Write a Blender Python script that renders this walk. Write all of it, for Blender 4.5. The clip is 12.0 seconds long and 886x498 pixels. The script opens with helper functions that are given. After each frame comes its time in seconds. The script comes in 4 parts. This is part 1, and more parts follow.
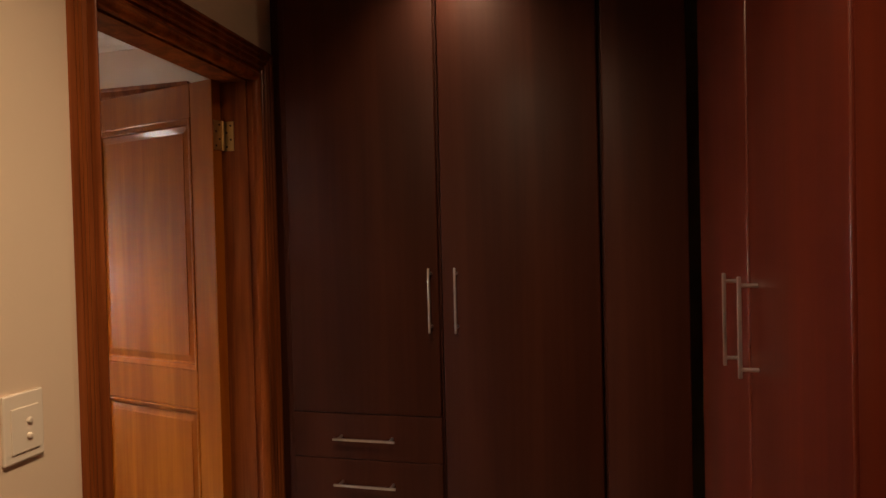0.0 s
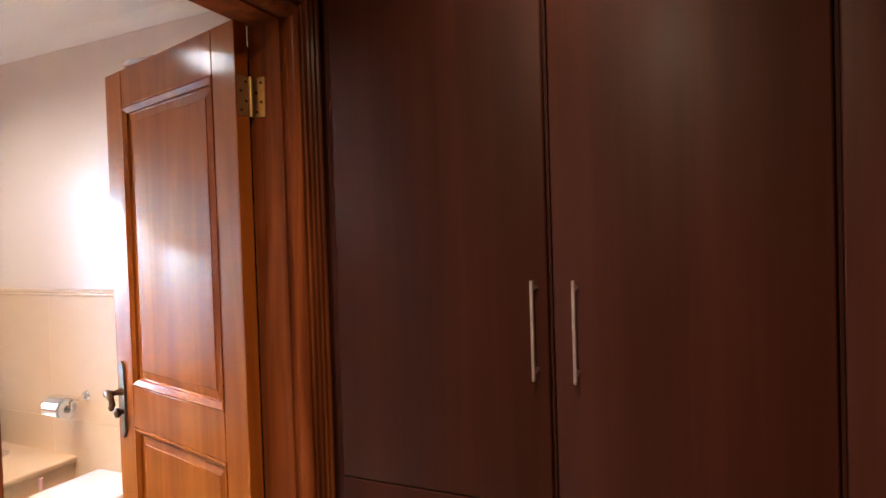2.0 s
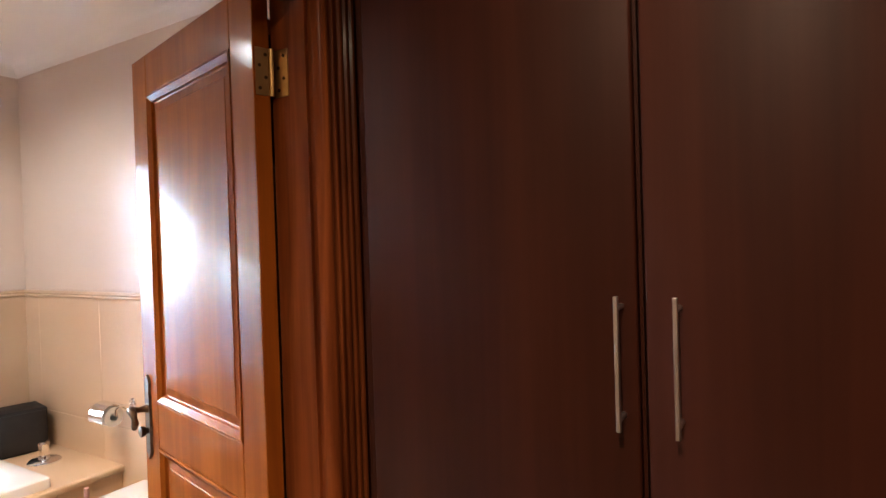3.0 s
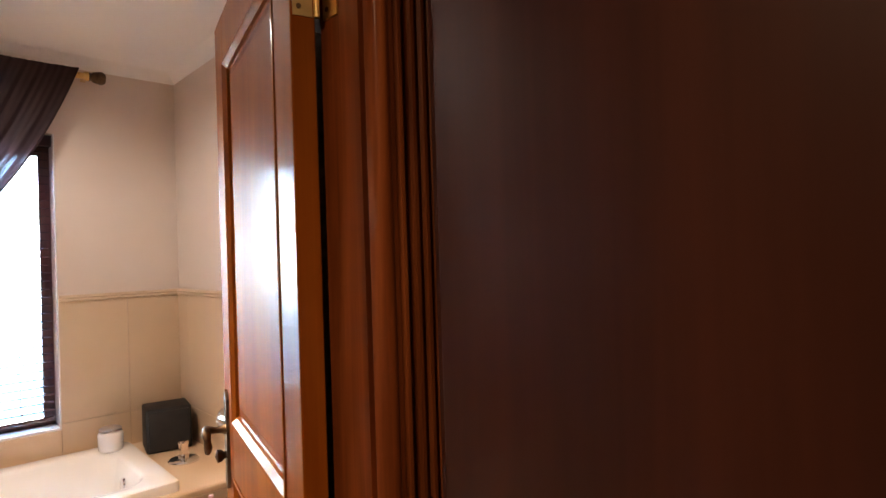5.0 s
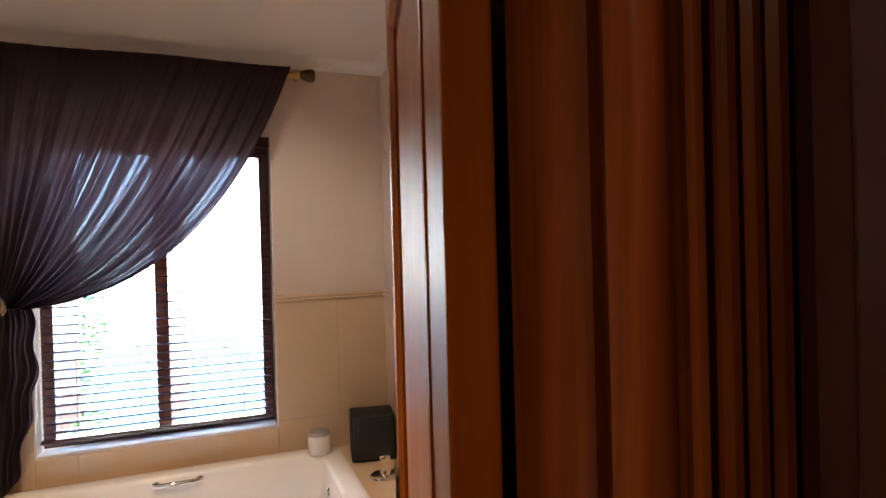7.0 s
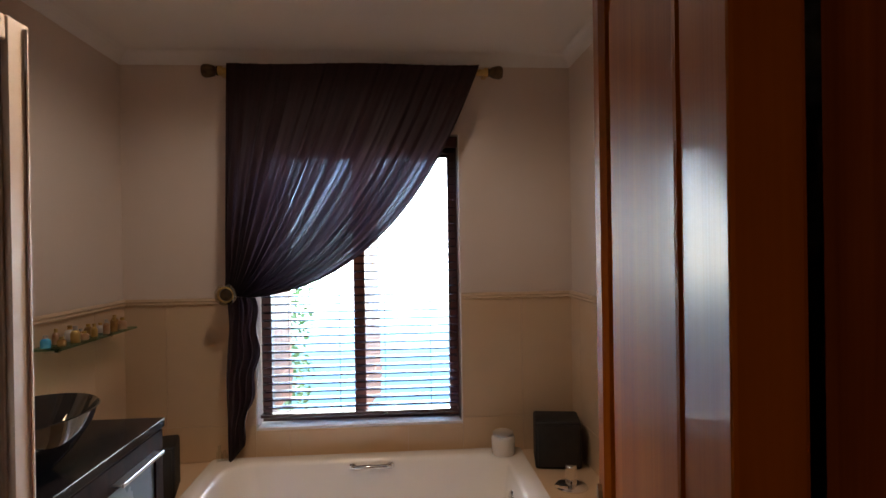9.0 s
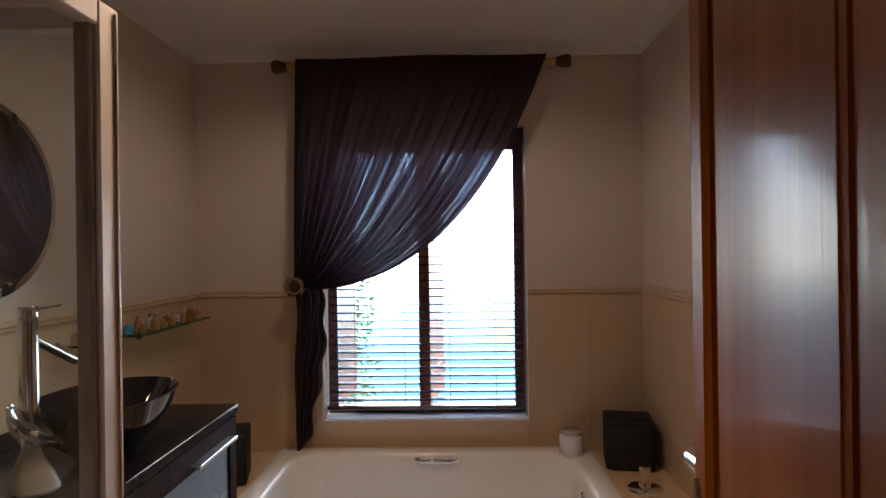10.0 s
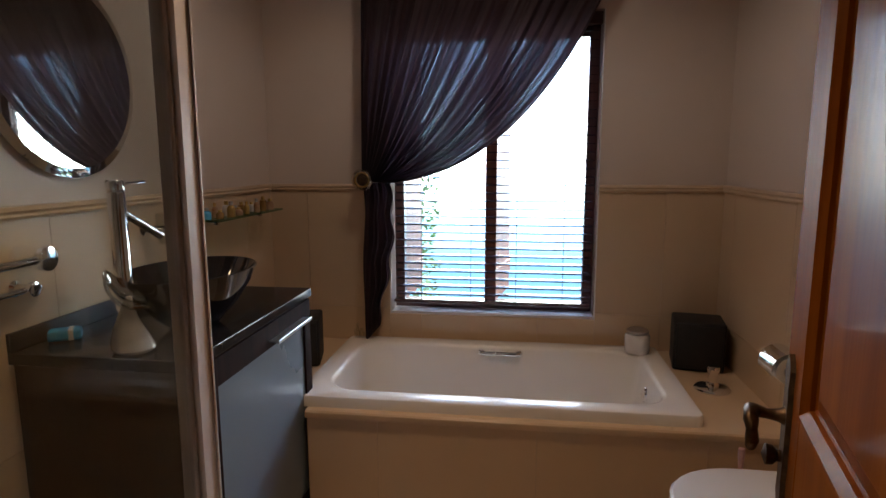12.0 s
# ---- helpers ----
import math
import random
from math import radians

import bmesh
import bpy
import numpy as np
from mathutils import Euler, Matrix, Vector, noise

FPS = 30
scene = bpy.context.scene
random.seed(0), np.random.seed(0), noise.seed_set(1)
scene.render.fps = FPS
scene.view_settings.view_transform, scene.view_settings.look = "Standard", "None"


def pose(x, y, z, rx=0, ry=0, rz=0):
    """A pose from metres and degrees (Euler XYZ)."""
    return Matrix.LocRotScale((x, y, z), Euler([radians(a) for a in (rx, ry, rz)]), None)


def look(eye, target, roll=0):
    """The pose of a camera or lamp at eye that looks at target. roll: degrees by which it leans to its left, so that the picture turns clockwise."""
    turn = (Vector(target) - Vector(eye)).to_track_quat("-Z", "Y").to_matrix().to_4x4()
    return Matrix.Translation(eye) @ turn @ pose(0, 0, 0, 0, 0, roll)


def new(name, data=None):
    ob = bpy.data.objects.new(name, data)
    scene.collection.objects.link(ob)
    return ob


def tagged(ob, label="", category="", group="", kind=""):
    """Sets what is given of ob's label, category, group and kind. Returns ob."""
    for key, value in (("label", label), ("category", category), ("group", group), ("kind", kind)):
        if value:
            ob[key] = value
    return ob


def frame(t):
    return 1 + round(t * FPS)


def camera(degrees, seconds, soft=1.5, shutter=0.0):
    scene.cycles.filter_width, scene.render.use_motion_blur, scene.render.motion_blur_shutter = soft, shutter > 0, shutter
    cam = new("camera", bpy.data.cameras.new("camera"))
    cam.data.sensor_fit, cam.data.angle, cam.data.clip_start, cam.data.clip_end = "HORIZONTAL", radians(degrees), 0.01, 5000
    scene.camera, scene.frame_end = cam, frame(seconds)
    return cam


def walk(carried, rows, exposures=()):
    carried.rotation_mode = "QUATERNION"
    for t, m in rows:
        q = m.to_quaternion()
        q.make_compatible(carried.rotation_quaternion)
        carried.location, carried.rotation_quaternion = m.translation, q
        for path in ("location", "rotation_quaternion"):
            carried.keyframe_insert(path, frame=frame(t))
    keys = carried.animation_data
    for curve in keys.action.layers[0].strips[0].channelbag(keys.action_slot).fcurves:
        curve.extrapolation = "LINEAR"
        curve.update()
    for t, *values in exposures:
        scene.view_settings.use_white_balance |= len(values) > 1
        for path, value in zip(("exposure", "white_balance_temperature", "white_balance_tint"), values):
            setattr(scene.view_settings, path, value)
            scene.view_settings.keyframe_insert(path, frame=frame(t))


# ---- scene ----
cam = camera(74.9, 12.0)
PATH = [
    (0, (-1.758, -1.2, 1.49), (0.192, -0.756, 1.458), -1.4),
    (0.5, (-1.577, -1.185, 1.495), (0.348, -0.645, 1.459), -1.6),
    (1, (-1.404, -1.154, 1.495), (0.49, -0.512, 1.471), -1.6),
    (1.5, (-1.276, -1.121, 1.485), (0.583, -0.384, 1.467), -1.6),
    (2, (-1.134, -1.069, 1.494), (0.689, -0.247, 1.454), -1.8),
    (2.5, (-0.986, -0.999, 1.49), (0.792, -0.084, 1.468), -1.6),
    (3, (-0.875, -0.974, 1.492), (0.842, 0.05, 1.466), -1.8),
    (3.2, (-0.826, -0.956, 1.498), (0.866, 0.109, 1.46), -1.9),
    (4.8, (-0.486, -0.816, 1.436), (0.908, 0.618, 1.452), -1.9),
    (5, (-0.454, -0.794, 1.453), (0.908, 0.67, 1.467), -1.8),
    (5.5, (-0.376, -0.685, 1.473), (0.879, 0.872, 1.481), -1.6),
    (6, (-0.324, -0.602, 1.497), (0.794, 1.057, 1.495), -1.6),
    (6.5, (-0.247, -0.483, 1.521), (0.693, 1.283, 1.507), -1.4),
    (7, (-0.184, -0.402, 1.535), (0.556, 1.456, 1.52), -1.5),
    (7.5, (-0.162, -0.353, 1.564), (0.394, 1.568, 1.537), -1.1),
    (9.5, (-0.223, -0.298, 1.516), (-0.18, 1.702, 1.515), -0.9),
    (10, (-0.243, -0.273, 1.495), (-0.294, 1.727, 1.496), -0.8),
    (10.5, (-0.265, -0.263, 1.473), (-0.4, 1.733, 1.455), -0.6),
    (11, (-0.271, -0.248, 1.447), (-0.465, 1.741, 1.368), -0.6),
    (11.5, (-0.276, -0.255, 1.436), (-0.507, 1.723, 1.244), -0.5),
    (12, (-0.277, -0.239, 1.412), (-0.537, 1.721, 1.113), -0.1),
]
walk(cam, [(t, look(eye, target, roll)) for t, eye, target, roll in PATH],
     exposures=((0.0, 1.4, 6150, 9), (0.5, 1.95, 5900, 8), (1.5, 2.4, 5400, 6), (3.0, 2.1, 5500, 7), (5.5, 1.65, 6100, 9), (7.5, 0.75, 6450, 10), (9.5, -0.15, 6350, 11), (12.0, -0.5, 6200, 11)))

# ---- world and lights ----
world = bpy.data.worlds.new("world")
scene.world = world
world.use_nodes = True
sky = world.node_tree.nodes.new("ShaderNodeTexSky")
sky.sky_type, sky.sun_disc = "NISHITA", False
sky.sun_elevation, sky.sun_rotation = radians(43), radians(82)
background = world.node_tree.nodes["Background"]
background.inputs["Strength"].default_value = 0.12
world.node_tree.links.new(sky.outputs[0], background.inputs["Color"])

sun_data = bpy.data.lights.new("sun", "SUN")
sun_data.energy, sun_data.angle, sun_data.color = 4.0, radians(0.5), (1.0, 0.95, 0.88)
sun = new("sun", sun_data)
sun.matrix_world = look((7.2, 4.2, 6.9), (0.0, 3.0, 0))

SKY_GLOW = 30.0        # brightness of the added sheet that glows in place of hazy daylight


def downlight_lamp(x, y, watts, spread=150):
    data = bpy.data.lights.new("downlight_lamp", "SPOT")
    data.energy, data.color, data.shadow_soft_size = watts, (1.0, 0.66, 0.38) if y < 1.2 else (1.0, 0.86, 0.73), 0.03 if y < 0 else 0.09
    data.spot_size, data.spot_blend = radians(spread), 1.0 if y < 0 else 0.5
    ob = new("downlight_lamp", data)
    ob.matrix_world = look((x, y, 2.498), (x, y, 0))
    return ob


# ---- materials ----
def material(name):
    m = bpy.data.materials.new(name)
    m.use_nodes = True
    return m, m.node_tree, m.node_tree.nodes["Principled BSDF"]


def put_in(tree, socket, value):
    if isinstance(value, bpy.types.NodeSocket):
        tree.links.new(value, socket)
    else:
        socket.default_value = value


def node(tree, kind, **values):
    n = tree.nodes.new(kind)
    for k, v in values.items():
        put_in(tree, n.inputs[k.replace("_", " ")], v)
    return n


def ramp(tree, fac, stops):
    n = tree.nodes.new("ShaderNodeValToRGB")
    tree.links.new(fac, n.inputs[0])
    while len(n.color_ramp.elements) < len(stops):
        n.color_ramp.elements.new(0.5)
    for e, (p, c) in zip(n.color_ramp.elements, stops):
        e.position, e.color = p, (*c, 1)
    return n.outputs[0]


def coords(tree, scale=(1, 1, 1)):
    c = tree.nodes.new("ShaderNodeTexCoord")
    m = tree.nodes.new("ShaderNodeMapping")
    m.inputs["Scale"].default_value = scale
    tree.links.new(c.outputs["Object"], m.inputs[0])
    return m.outputs[0]


def bump(tree, bsdf, height, strength, distance=0.002):
    b = tree.nodes.new("ShaderNodeBump")
    b.inputs["Strength"].default_value, b.inputs["Distance"].default_value = strength, distance
    tree.links.new(height, b.inputs["Height"])
    tree.links.new(b.outputs[0], bsdf.inputs["Normal"])


def two_scale(name, low, high, rough, scale=3.0, fine=120.0, relief=0.15, metallic=0.0, rough_span=0.08, coat=0.0, spec=0.5):
    """A plain surface: slow mottling, fine grain in the relief, uneven gloss."""
    m, t, b = material(name)
    v = coords(t)
    big = node(t, "ShaderNodeTexNoise", Vector=v, Scale=scale, Detail=5.0)
    small = node(t, "ShaderNodeTexNoise", Vector=v, Scale=fine, Detail=3.0)
    put_in(t, b.inputs["Base Color"], ramp(t, big.outputs["Fac"], ((0.3, low), (0.7, high))))
    r = t.nodes.new("ShaderNodeMapRange")
    r.inputs["To Min"].default_value, r.inputs["To Max"].default_value = rough - rough_span, rough + rough_span
    t.links.new(big.outputs["Fac"], r.inputs["Value"])
    t.links.new(r.outputs[0], b.inputs["Roughness"])
    b.inputs["Metallic"].default_value = metallic
    b.inputs["Coat Weight"].default_value = coat
    b.inputs["Specular IOR Level"].default_value = spec
    if relief:
        bump(t, b, small.outputs["Fac"], relief)
    return m


def wood(name, dark, mid, light, rough, grain=(14, 14, 0.9), coat=0.6, coat_rough=0.12, relief=0.1, spec=0.5):
    """Varnished timber with its grain along z."""
    m, t, b = material(name)
    v = coords(t, grain)
    warp = node(t, "ShaderNodeTexNoise", Vector=v, Scale=1.6, Detail=6.0, Distortion=1.2)
    line = node(t, "ShaderNodeTexNoise", Vector=coords(t, (grain[0] * 14, grain[1] * 14, grain[2] * 2.5)), Scale=1.0, Detail=4.0)
    mix = t.nodes.new("ShaderNodeMath")
    mix.operation, mix.inputs[1].default_value = "MULTIPLY_ADD", 0.35
    t.links.new(line.outputs["Fac"], mix.inputs[0])
    t.links.new(warp.outputs["Fac"], mix.inputs[2])
    put_in(t, b.inputs["Base Color"], ramp(t, mix.outputs[0], ((0.48, dark), (0.66, mid), (0.86, light))))
    b.inputs["Roughness"].default_value = rough
    b.inputs["Specular IOR Level"].default_value = spec
    b.inputs["Coat Weight"].default_value, b.inputs["Coat Roughness"].default_value = coat, coat_rough
    bump(t, b, line.outputs["Fac"], relief, 0.001)
    t.links.new(b.inputs["Normal"].links[0].from_socket, b.inputs["Coat Normal"])
    return m


PAINT_WARM = two_scale("warm_cream_paint", (0.66, 0.54, 0.40), (0.74, 0.60, 0.45), 0.55, 1.2, 220, 0.12)
PAINT_BATH = two_scale("bathroom_paint", (0.68, 0.56, 0.475), (0.74, 0.62, 0.535), 0.37, 1.0, 260, 0.08)
CEILING = two_scale("white_ceiling", (0.84, 0.81, 0.78), (0.88, 0.85, 0.82), 0.75, 1.5, 150, 0.1)
TILE = two_scale("beige_wall_tile", (0.62, 0.445, 0.285), (0.67, 0.495, 0.325), 0.34, 1.2, 60, 0.03, 0.0, 0.02)
GROUT = two_scale("grout", (0.45, 0.36, 0.26), (0.52, 0.42, 0.32), 0.9, 8, 200, 0.3)
FLOOR_TILE = two_scale("floor_tile", (0.56, 0.46, 0.35), (0.64, 0.53, 0.42), 0.35, 2.0, 80, 0.05)
CARPET = two_scale("carpet", (0.30, 0.24, 0.18), (0.38, 0.31, 0.24), 0.95, 6, 400, 0.8)
DOOR_WOOD = wood("varnished_door_wood", (0.190, 0.047, 0.0035), (0.226, 0.060, 0.0045), (0.268, 0.078, 0.006), 0.45, (9, 9, 0.7), 0.12, 0.10, 0.22, 0.03)
FRAME_WOOD = wood("varnished_frame_wood", (0.100, 0.024, 0.0055), (0.172, 0.043, 0.009), (0.255, 0.070, 0.015), 0.42, (11, 11, 0.7), 0.10, 0.18, 0.1, 0.10)
WARDROBE_WOOD = wood("dark_wardrobe_veneer", (0.030, 0.0080, 0.0042), (0.039, 0.0101, 0.0052), (0.049, 0.0131, 0.0067), 0.48, (5, 5, 0.4), 0.05, 0.30, 0.05, 0.14)
VANITY_WOOD = wood("dark_vanity_wood", (0.010, 0.0035, 0.003), (0.016, 0.0055, 0.0045), (0.024, 0.0085, 0.0065), 0.65, (10, 10, 0.7), 0.0, 0.2, 0.1, 0.06)
RED_WOOD = wood("glossy_reddish_veneer", (0.052, 0.0080, 0.0030), (0.064, 0.0095, 0.0036), (0.080, 0.0122, 0.0046), 0.40, (5, 5, 0.4), 0.20, 0.16, 0.05, 0.15)
WINDOW_WOOD = wood("window_frame_wood", (0.24, 0.070, 0.028), (0.32, 0.100, 0.040), (0.40, 0.140, 0.060), 0.4, coat=0.2)
# the same window wood, darkened in colour for the frame's shaded inner face
SHADED_WINDOW_WOOD = wood("shaded_window_wood", (0.070, 0.026, 0.018), (0.100, 0.038, 0.026), (0.135, 0.054, 0.038), 0.4, coat=0.2)
SLAT_WOOD = two_scale("dark_slat", (0.040, 0.013, 0.014), (0.060, 0.020, 0.021), 0.25, 20, 200, 0.03, 0.0, 0.05, 0.7)
BRASS = two_scale("brass", (0.56, 0.40, 0.17), (0.66, 0.48, 0.22), 0.36, 30, 300, 0.05, 1.0)
GOLD = two_scale("antique_gold", (0.55, 0.36, 0.12), (0.70, 0.48, 0.18), 0.3, 25, 200, 0.1, 1.0)
BRONZE = two_scale("dark_bronze", (0.07, 0.045, 0.03), (0.16, 0.105, 0.06), 0.40, 40, 200, 0.3, 1.0)
CHROME = two_scale("chrome", (0.80, 0.80, 0.82), (0.86, 0.86, 0.87), 0.08, 10, 100, 0.0, 1.0, 0.03)
STEEL = two_scale("satin_steel", (0.54, 0.53, 0.54), (0.62, 0.61, 0.62), 0.33, 20, 300, 0.03, 1.0)
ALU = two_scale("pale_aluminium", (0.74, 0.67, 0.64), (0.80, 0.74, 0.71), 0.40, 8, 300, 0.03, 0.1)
# darker copy of the aluminium: the channel's shade is put into its colour
ALU_SHADED = two_scale("aluminium_in_shade", (0.26, 0.22, 0.20), (0.32, 0.28, 0.26), 0.5, 8, 300, 0.03, 0.3)
ACRYLIC = two_scale("cream_acrylic", (0.81, 0.76, 0.70), (0.85, 0.80, 0.74), 0.24, 1.5, 30, 0.0, 0.0, 0.03, 0.12)
CERAMIC = two_scale("white_ceramic", (0.78, 0.77, 0.76), (0.83, 0.82, 0.80), 0.12, 2, 30, 0.0, 0.0, 0.03, 0.4)
SEAT_TRIM = two_scale("cream_seat", (0.70, 0.62, 0.48), (0.76, 0.68, 0.54), 0.3, 3, 60, 0.0)
GRANITE = two_scale("black_granite", (0.006, 0.005, 0.006), (0.020, 0.017, 0.018), 0.14, 90, 300, 0.02, 0.0, 0.04, 0.0, 0.12)
BLACK_GLASS = two_scale("black_glass", (0.006, 0.006, 0.008), (0.010, 0.010, 0.013), 0.06, 4, 30, 0.0, 0.0, 0.02, 0.5)
BLACK_CLOTH = two_scale("black_plastic", (0.008, 0.008, 0.010), (0.016, 0.016, 0.018), 0.6, 20, 500, 0.3)
FROSTED = two_scale("frosted_glass", (0.130, 0.170, 0.205), (0.155, 0.195, 0.232), 0.3, 2, 200, 0.05)
PLASTIC = two_scale("ivory_plastic", (0.74, 0.66, 0.54), (0.78, 0.70, 0.58), 0.35, 5, 80, 0.0)
WHITE = two_scale("white_porcelain", (0.70, 0.66, 0.64), (0.78, 0.74, 0.71), 0.25, 8, 60, 0.05)
AMBER = two_scale("amber_bottle", (0.22, 0.11, 0.03), (0.40, 0.23, 0.08), 0.15, 30, 60, 0.0)
BLUE = two_scale("blue_pack", (0.04, 0.33, 0.72), (0.14, 0.55, 0.82), 0.25, 40, 60, 0.0)
ORANGE = two_scale("orange_jar", (0.38, 0.17, 0.07), (0.52, 0.34, 0.20), 0.3, 40, 60, 0.0)
PINK = two_scale("pink_plastic", (0.62, 0.36, 0.36), (0.70, 0.45, 0.44), 0.35, 10, 60, 0.0)
GREY_CLOTH = two_scale("grey_towelling", (0.12, 0.11, 0.10), (0.36, 0.33, 0.31), 0.95, 40, 300, 0.8)
PEARL = two_scale("pearl_porcelain", (0.40, 0.37, 0.37), (0.52, 0.49, 0.48), 0.2, 8, 60, 0.05)
PAPER = two_scale("paper_roll", (0.70, 0.68, 0.65), (0.78, 0.76, 0.73), 0.9, 20, 300, 0.3)
LEAF = two_scale("leaf", (0.16, 0.30, 0.14), (0.30, 0.46, 0.24), 0.35, 6, 60, 0.1)
GRASS = two_scale("lawn", (0.07, 0.11, 0.035), (0.14, 0.17, 0.06), 0.9, 1.5, 200, 0.6)


def clear_glass(name, tint=(1, 1, 1), sheen=0.035):
    """A thin pane: clear straight on, mirroring at a slant."""
    m, t, b = material(name)
    out = t.nodes["Material Output"]
    t.nodes.remove(b)
    clear = node(t, "ShaderNodeBsdfTransparent", Color=(*tint, 1))
    gloss = node(t, "ShaderNodeBsdfGlossy", Roughness=0.01)
    facing = node(t, "ShaderNodeLayerWeight", Blend=0.5)
    steep = t.nodes.new("ShaderNodeMath")
    steep.operation, steep.inputs[1].default_value = "POWER", 4.0
    t.links.new(facing.outputs["Facing"], steep.inputs[0])
    fres = t.nodes.new("ShaderNodeMath")
    fres.operation, fres.inputs[1].default_value, fres.inputs[2].default_value = "MULTIPLY_ADD", 0.34, sheen
    t.links.new(steep.outputs[0], fres.inputs[0])
    mix = t.nodes.new("ShaderNodeMixShader")
    t.links.new(fres.outputs[0], mix.inputs[0])
    t.links.new(clear.outputs[0], mix.inputs[1])
    t.links.new(gloss.outputs[0], mix.inputs[2])
    t.links.new(mix.outputs[0], out.inputs[0])
    return m


GLASS = clear_glass("clear_glass", (0.93, 0.95, 0.94))
CUT_GLASS = clear_glass("cut_glass", (0.86, 0.86, 0.84), 0.42)
SHELF_GLASS = clear_glass("green_shelf_glass", (0.55, 0.72, 0.64))


def mirror_surface():
    m, t, b = material("mirror_silver")
    b.inputs["Base Color"].default_value = (0.82, 0.83, 0.82, 1)
    b.inputs["Metallic"].default_value, b.inputs["Roughness"].default_value = 1.0, 0.015
    return m


MIRROR = mirror_surface()


def sheer():
    """Thin dark curtain cloth: woven threads that let part of the light through."""
    m, t, b = material("sheer_brown_cloth")
    out = t.nodes["Material Output"]
    uv = t.nodes.new("ShaderNodeUVMap")
    scaled = t.nodes.new("ShaderNodeMapping")
    scaled.inputs["Scale"].default_value = (60, 1.2, 1)
    t.links.new(uv.outputs[0], scaled.inputs[0])
    fold = node(t, "ShaderNodeTexNoise", Vector=scaled.outputs[0], Scale=1.0, Detail=3.0)
    put_in(t, b.inputs["Base Color"], ramp(t, fold.outputs["Fac"], ((0.3, (0.020, 0.0070, 0.0090)), (0.7, (0.044, 0.0160, 0.0195)))))
    b.inputs["Roughness"].default_value = 0.68
    b.inputs["Sheen Weight"].default_value = 0.03
    trans = node(t, "ShaderNodeBsdfTranslucent", Color=(0.028, 0.016, 0.023, 1))
    clear = node(t, "ShaderNodeBsdfTransparent", Color=(0.55, 0.74, 1.0, 1))
    add = t.nodes.new("ShaderNodeMixShader")
    add.inputs[0].default_value = 0.3
    t.links.new(b.outputs[0], add.inputs[1])
    t.links.new(trans.outputs[0], add.inputs[2])
    span = t.nodes.new("ShaderNodeMapRange")
    span.inputs["From Min"].default_value, span.inputs["From Max"].default_value = 0.52, 0.78
    span.inputs["To Min"].default_value, span.inputs["To Max"].default_value = 0.0008, 0.034
    t.links.new(fold.outputs["Fac"], span.inputs["Value"])
    mix = t.nodes.new("ShaderNodeMixShader")
    t.links.new(span.outputs[0], mix.inputs[0])
    t.links.new(add.outputs[0], mix.inputs[1])
    t.links.new(clear.outputs[0], mix.inputs[2])
    t.links.new(mix.outputs[0], out.inputs[0])
    return m


SHEER = sheer()


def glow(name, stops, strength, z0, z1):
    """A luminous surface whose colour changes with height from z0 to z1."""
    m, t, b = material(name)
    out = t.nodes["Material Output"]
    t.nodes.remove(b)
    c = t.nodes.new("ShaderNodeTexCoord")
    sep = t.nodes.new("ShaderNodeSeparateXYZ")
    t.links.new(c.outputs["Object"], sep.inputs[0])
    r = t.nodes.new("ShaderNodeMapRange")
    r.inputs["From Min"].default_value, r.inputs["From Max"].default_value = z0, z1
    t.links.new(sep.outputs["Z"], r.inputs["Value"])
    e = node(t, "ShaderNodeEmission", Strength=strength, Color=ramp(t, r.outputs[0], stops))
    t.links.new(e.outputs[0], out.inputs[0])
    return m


# sky haze above and bluish shade low down, painted as one glowing gradient
BACKDROP = glow("daylight_sheet", ((0.05, (0.018, 0.040, 0.062)), (0.24, (0.030, 0.062, 0.088)), (0.34, (0.11, 0.17, 0.21)), (0.42, (0.50, 0.56, 0.57)), (0.48, (1.0, 0.98, 0.92)), (0.66, (0.90, 0.95, 1.0)), (1.0, (0.30, 0.55, 1.0))), SKY_GLOW, -0.6, 3.4)
LAMP_GLASS = glow("lamp_glass", ((0.0, (1.0, 0.70, 0.40)), (1.0, (1.0, 0.70, 0.40))), 14.0, 0, 1)


# ---- mesh helpers ----
def mesh_object(name, bm, mat, parent=None, label="", smooth=False):
    bmesh.ops.recalc_face_normals(bm, faces=bm.faces)
    data = bpy.data.meshes.new(name)
    bm.to_mesh(data)
    bm.free()
    data.materials.append(mat)
    if smooth:
        for p in data.polygons:
            p.use_smooth = True
        data.set_sharp_from_angle(angle=radians(40))
    ob = new(name, data)
    if parent:
        ob.parent = parent
    if label:
        ob["label"] = label
    return ob


def part(name, bm, mat, parent, label="", smooth=False):
    return mesh_object(name, bm, mat, parent, label, smooth)


def thing(name, label, category, m=None, group=""):
    ob = new(name)
    ob.matrix_world = m or Matrix()
    return tagged(ob, label, category, group)


def box(lo, hi, bevel=0.0, segments=1, bm=None):
    bm = bm or bmesh.new()
    centre = [(a + b) / 2 for a, b in zip(lo, hi)]
    size = [abs(b - a) for a, b in zip(lo, hi)]
    made = bmesh.ops.create_cube(bm, size=1, matrix=Matrix.Translation(centre) @ Matrix.Diagonal((*size, 1)))
    if bevel:
        edges = list({e for v in made["verts"] for e in v.link_edges})
        bmesh.ops.bevel(bm, geom=edges, offset=bevel, segments=segments, affect="EDGES", profile=0.5)
    return bm


def boxes(*spans):
    bm = bmesh.new()
    for lo, hi in spans:
        box(lo, hi, bm=bm)
    return bm


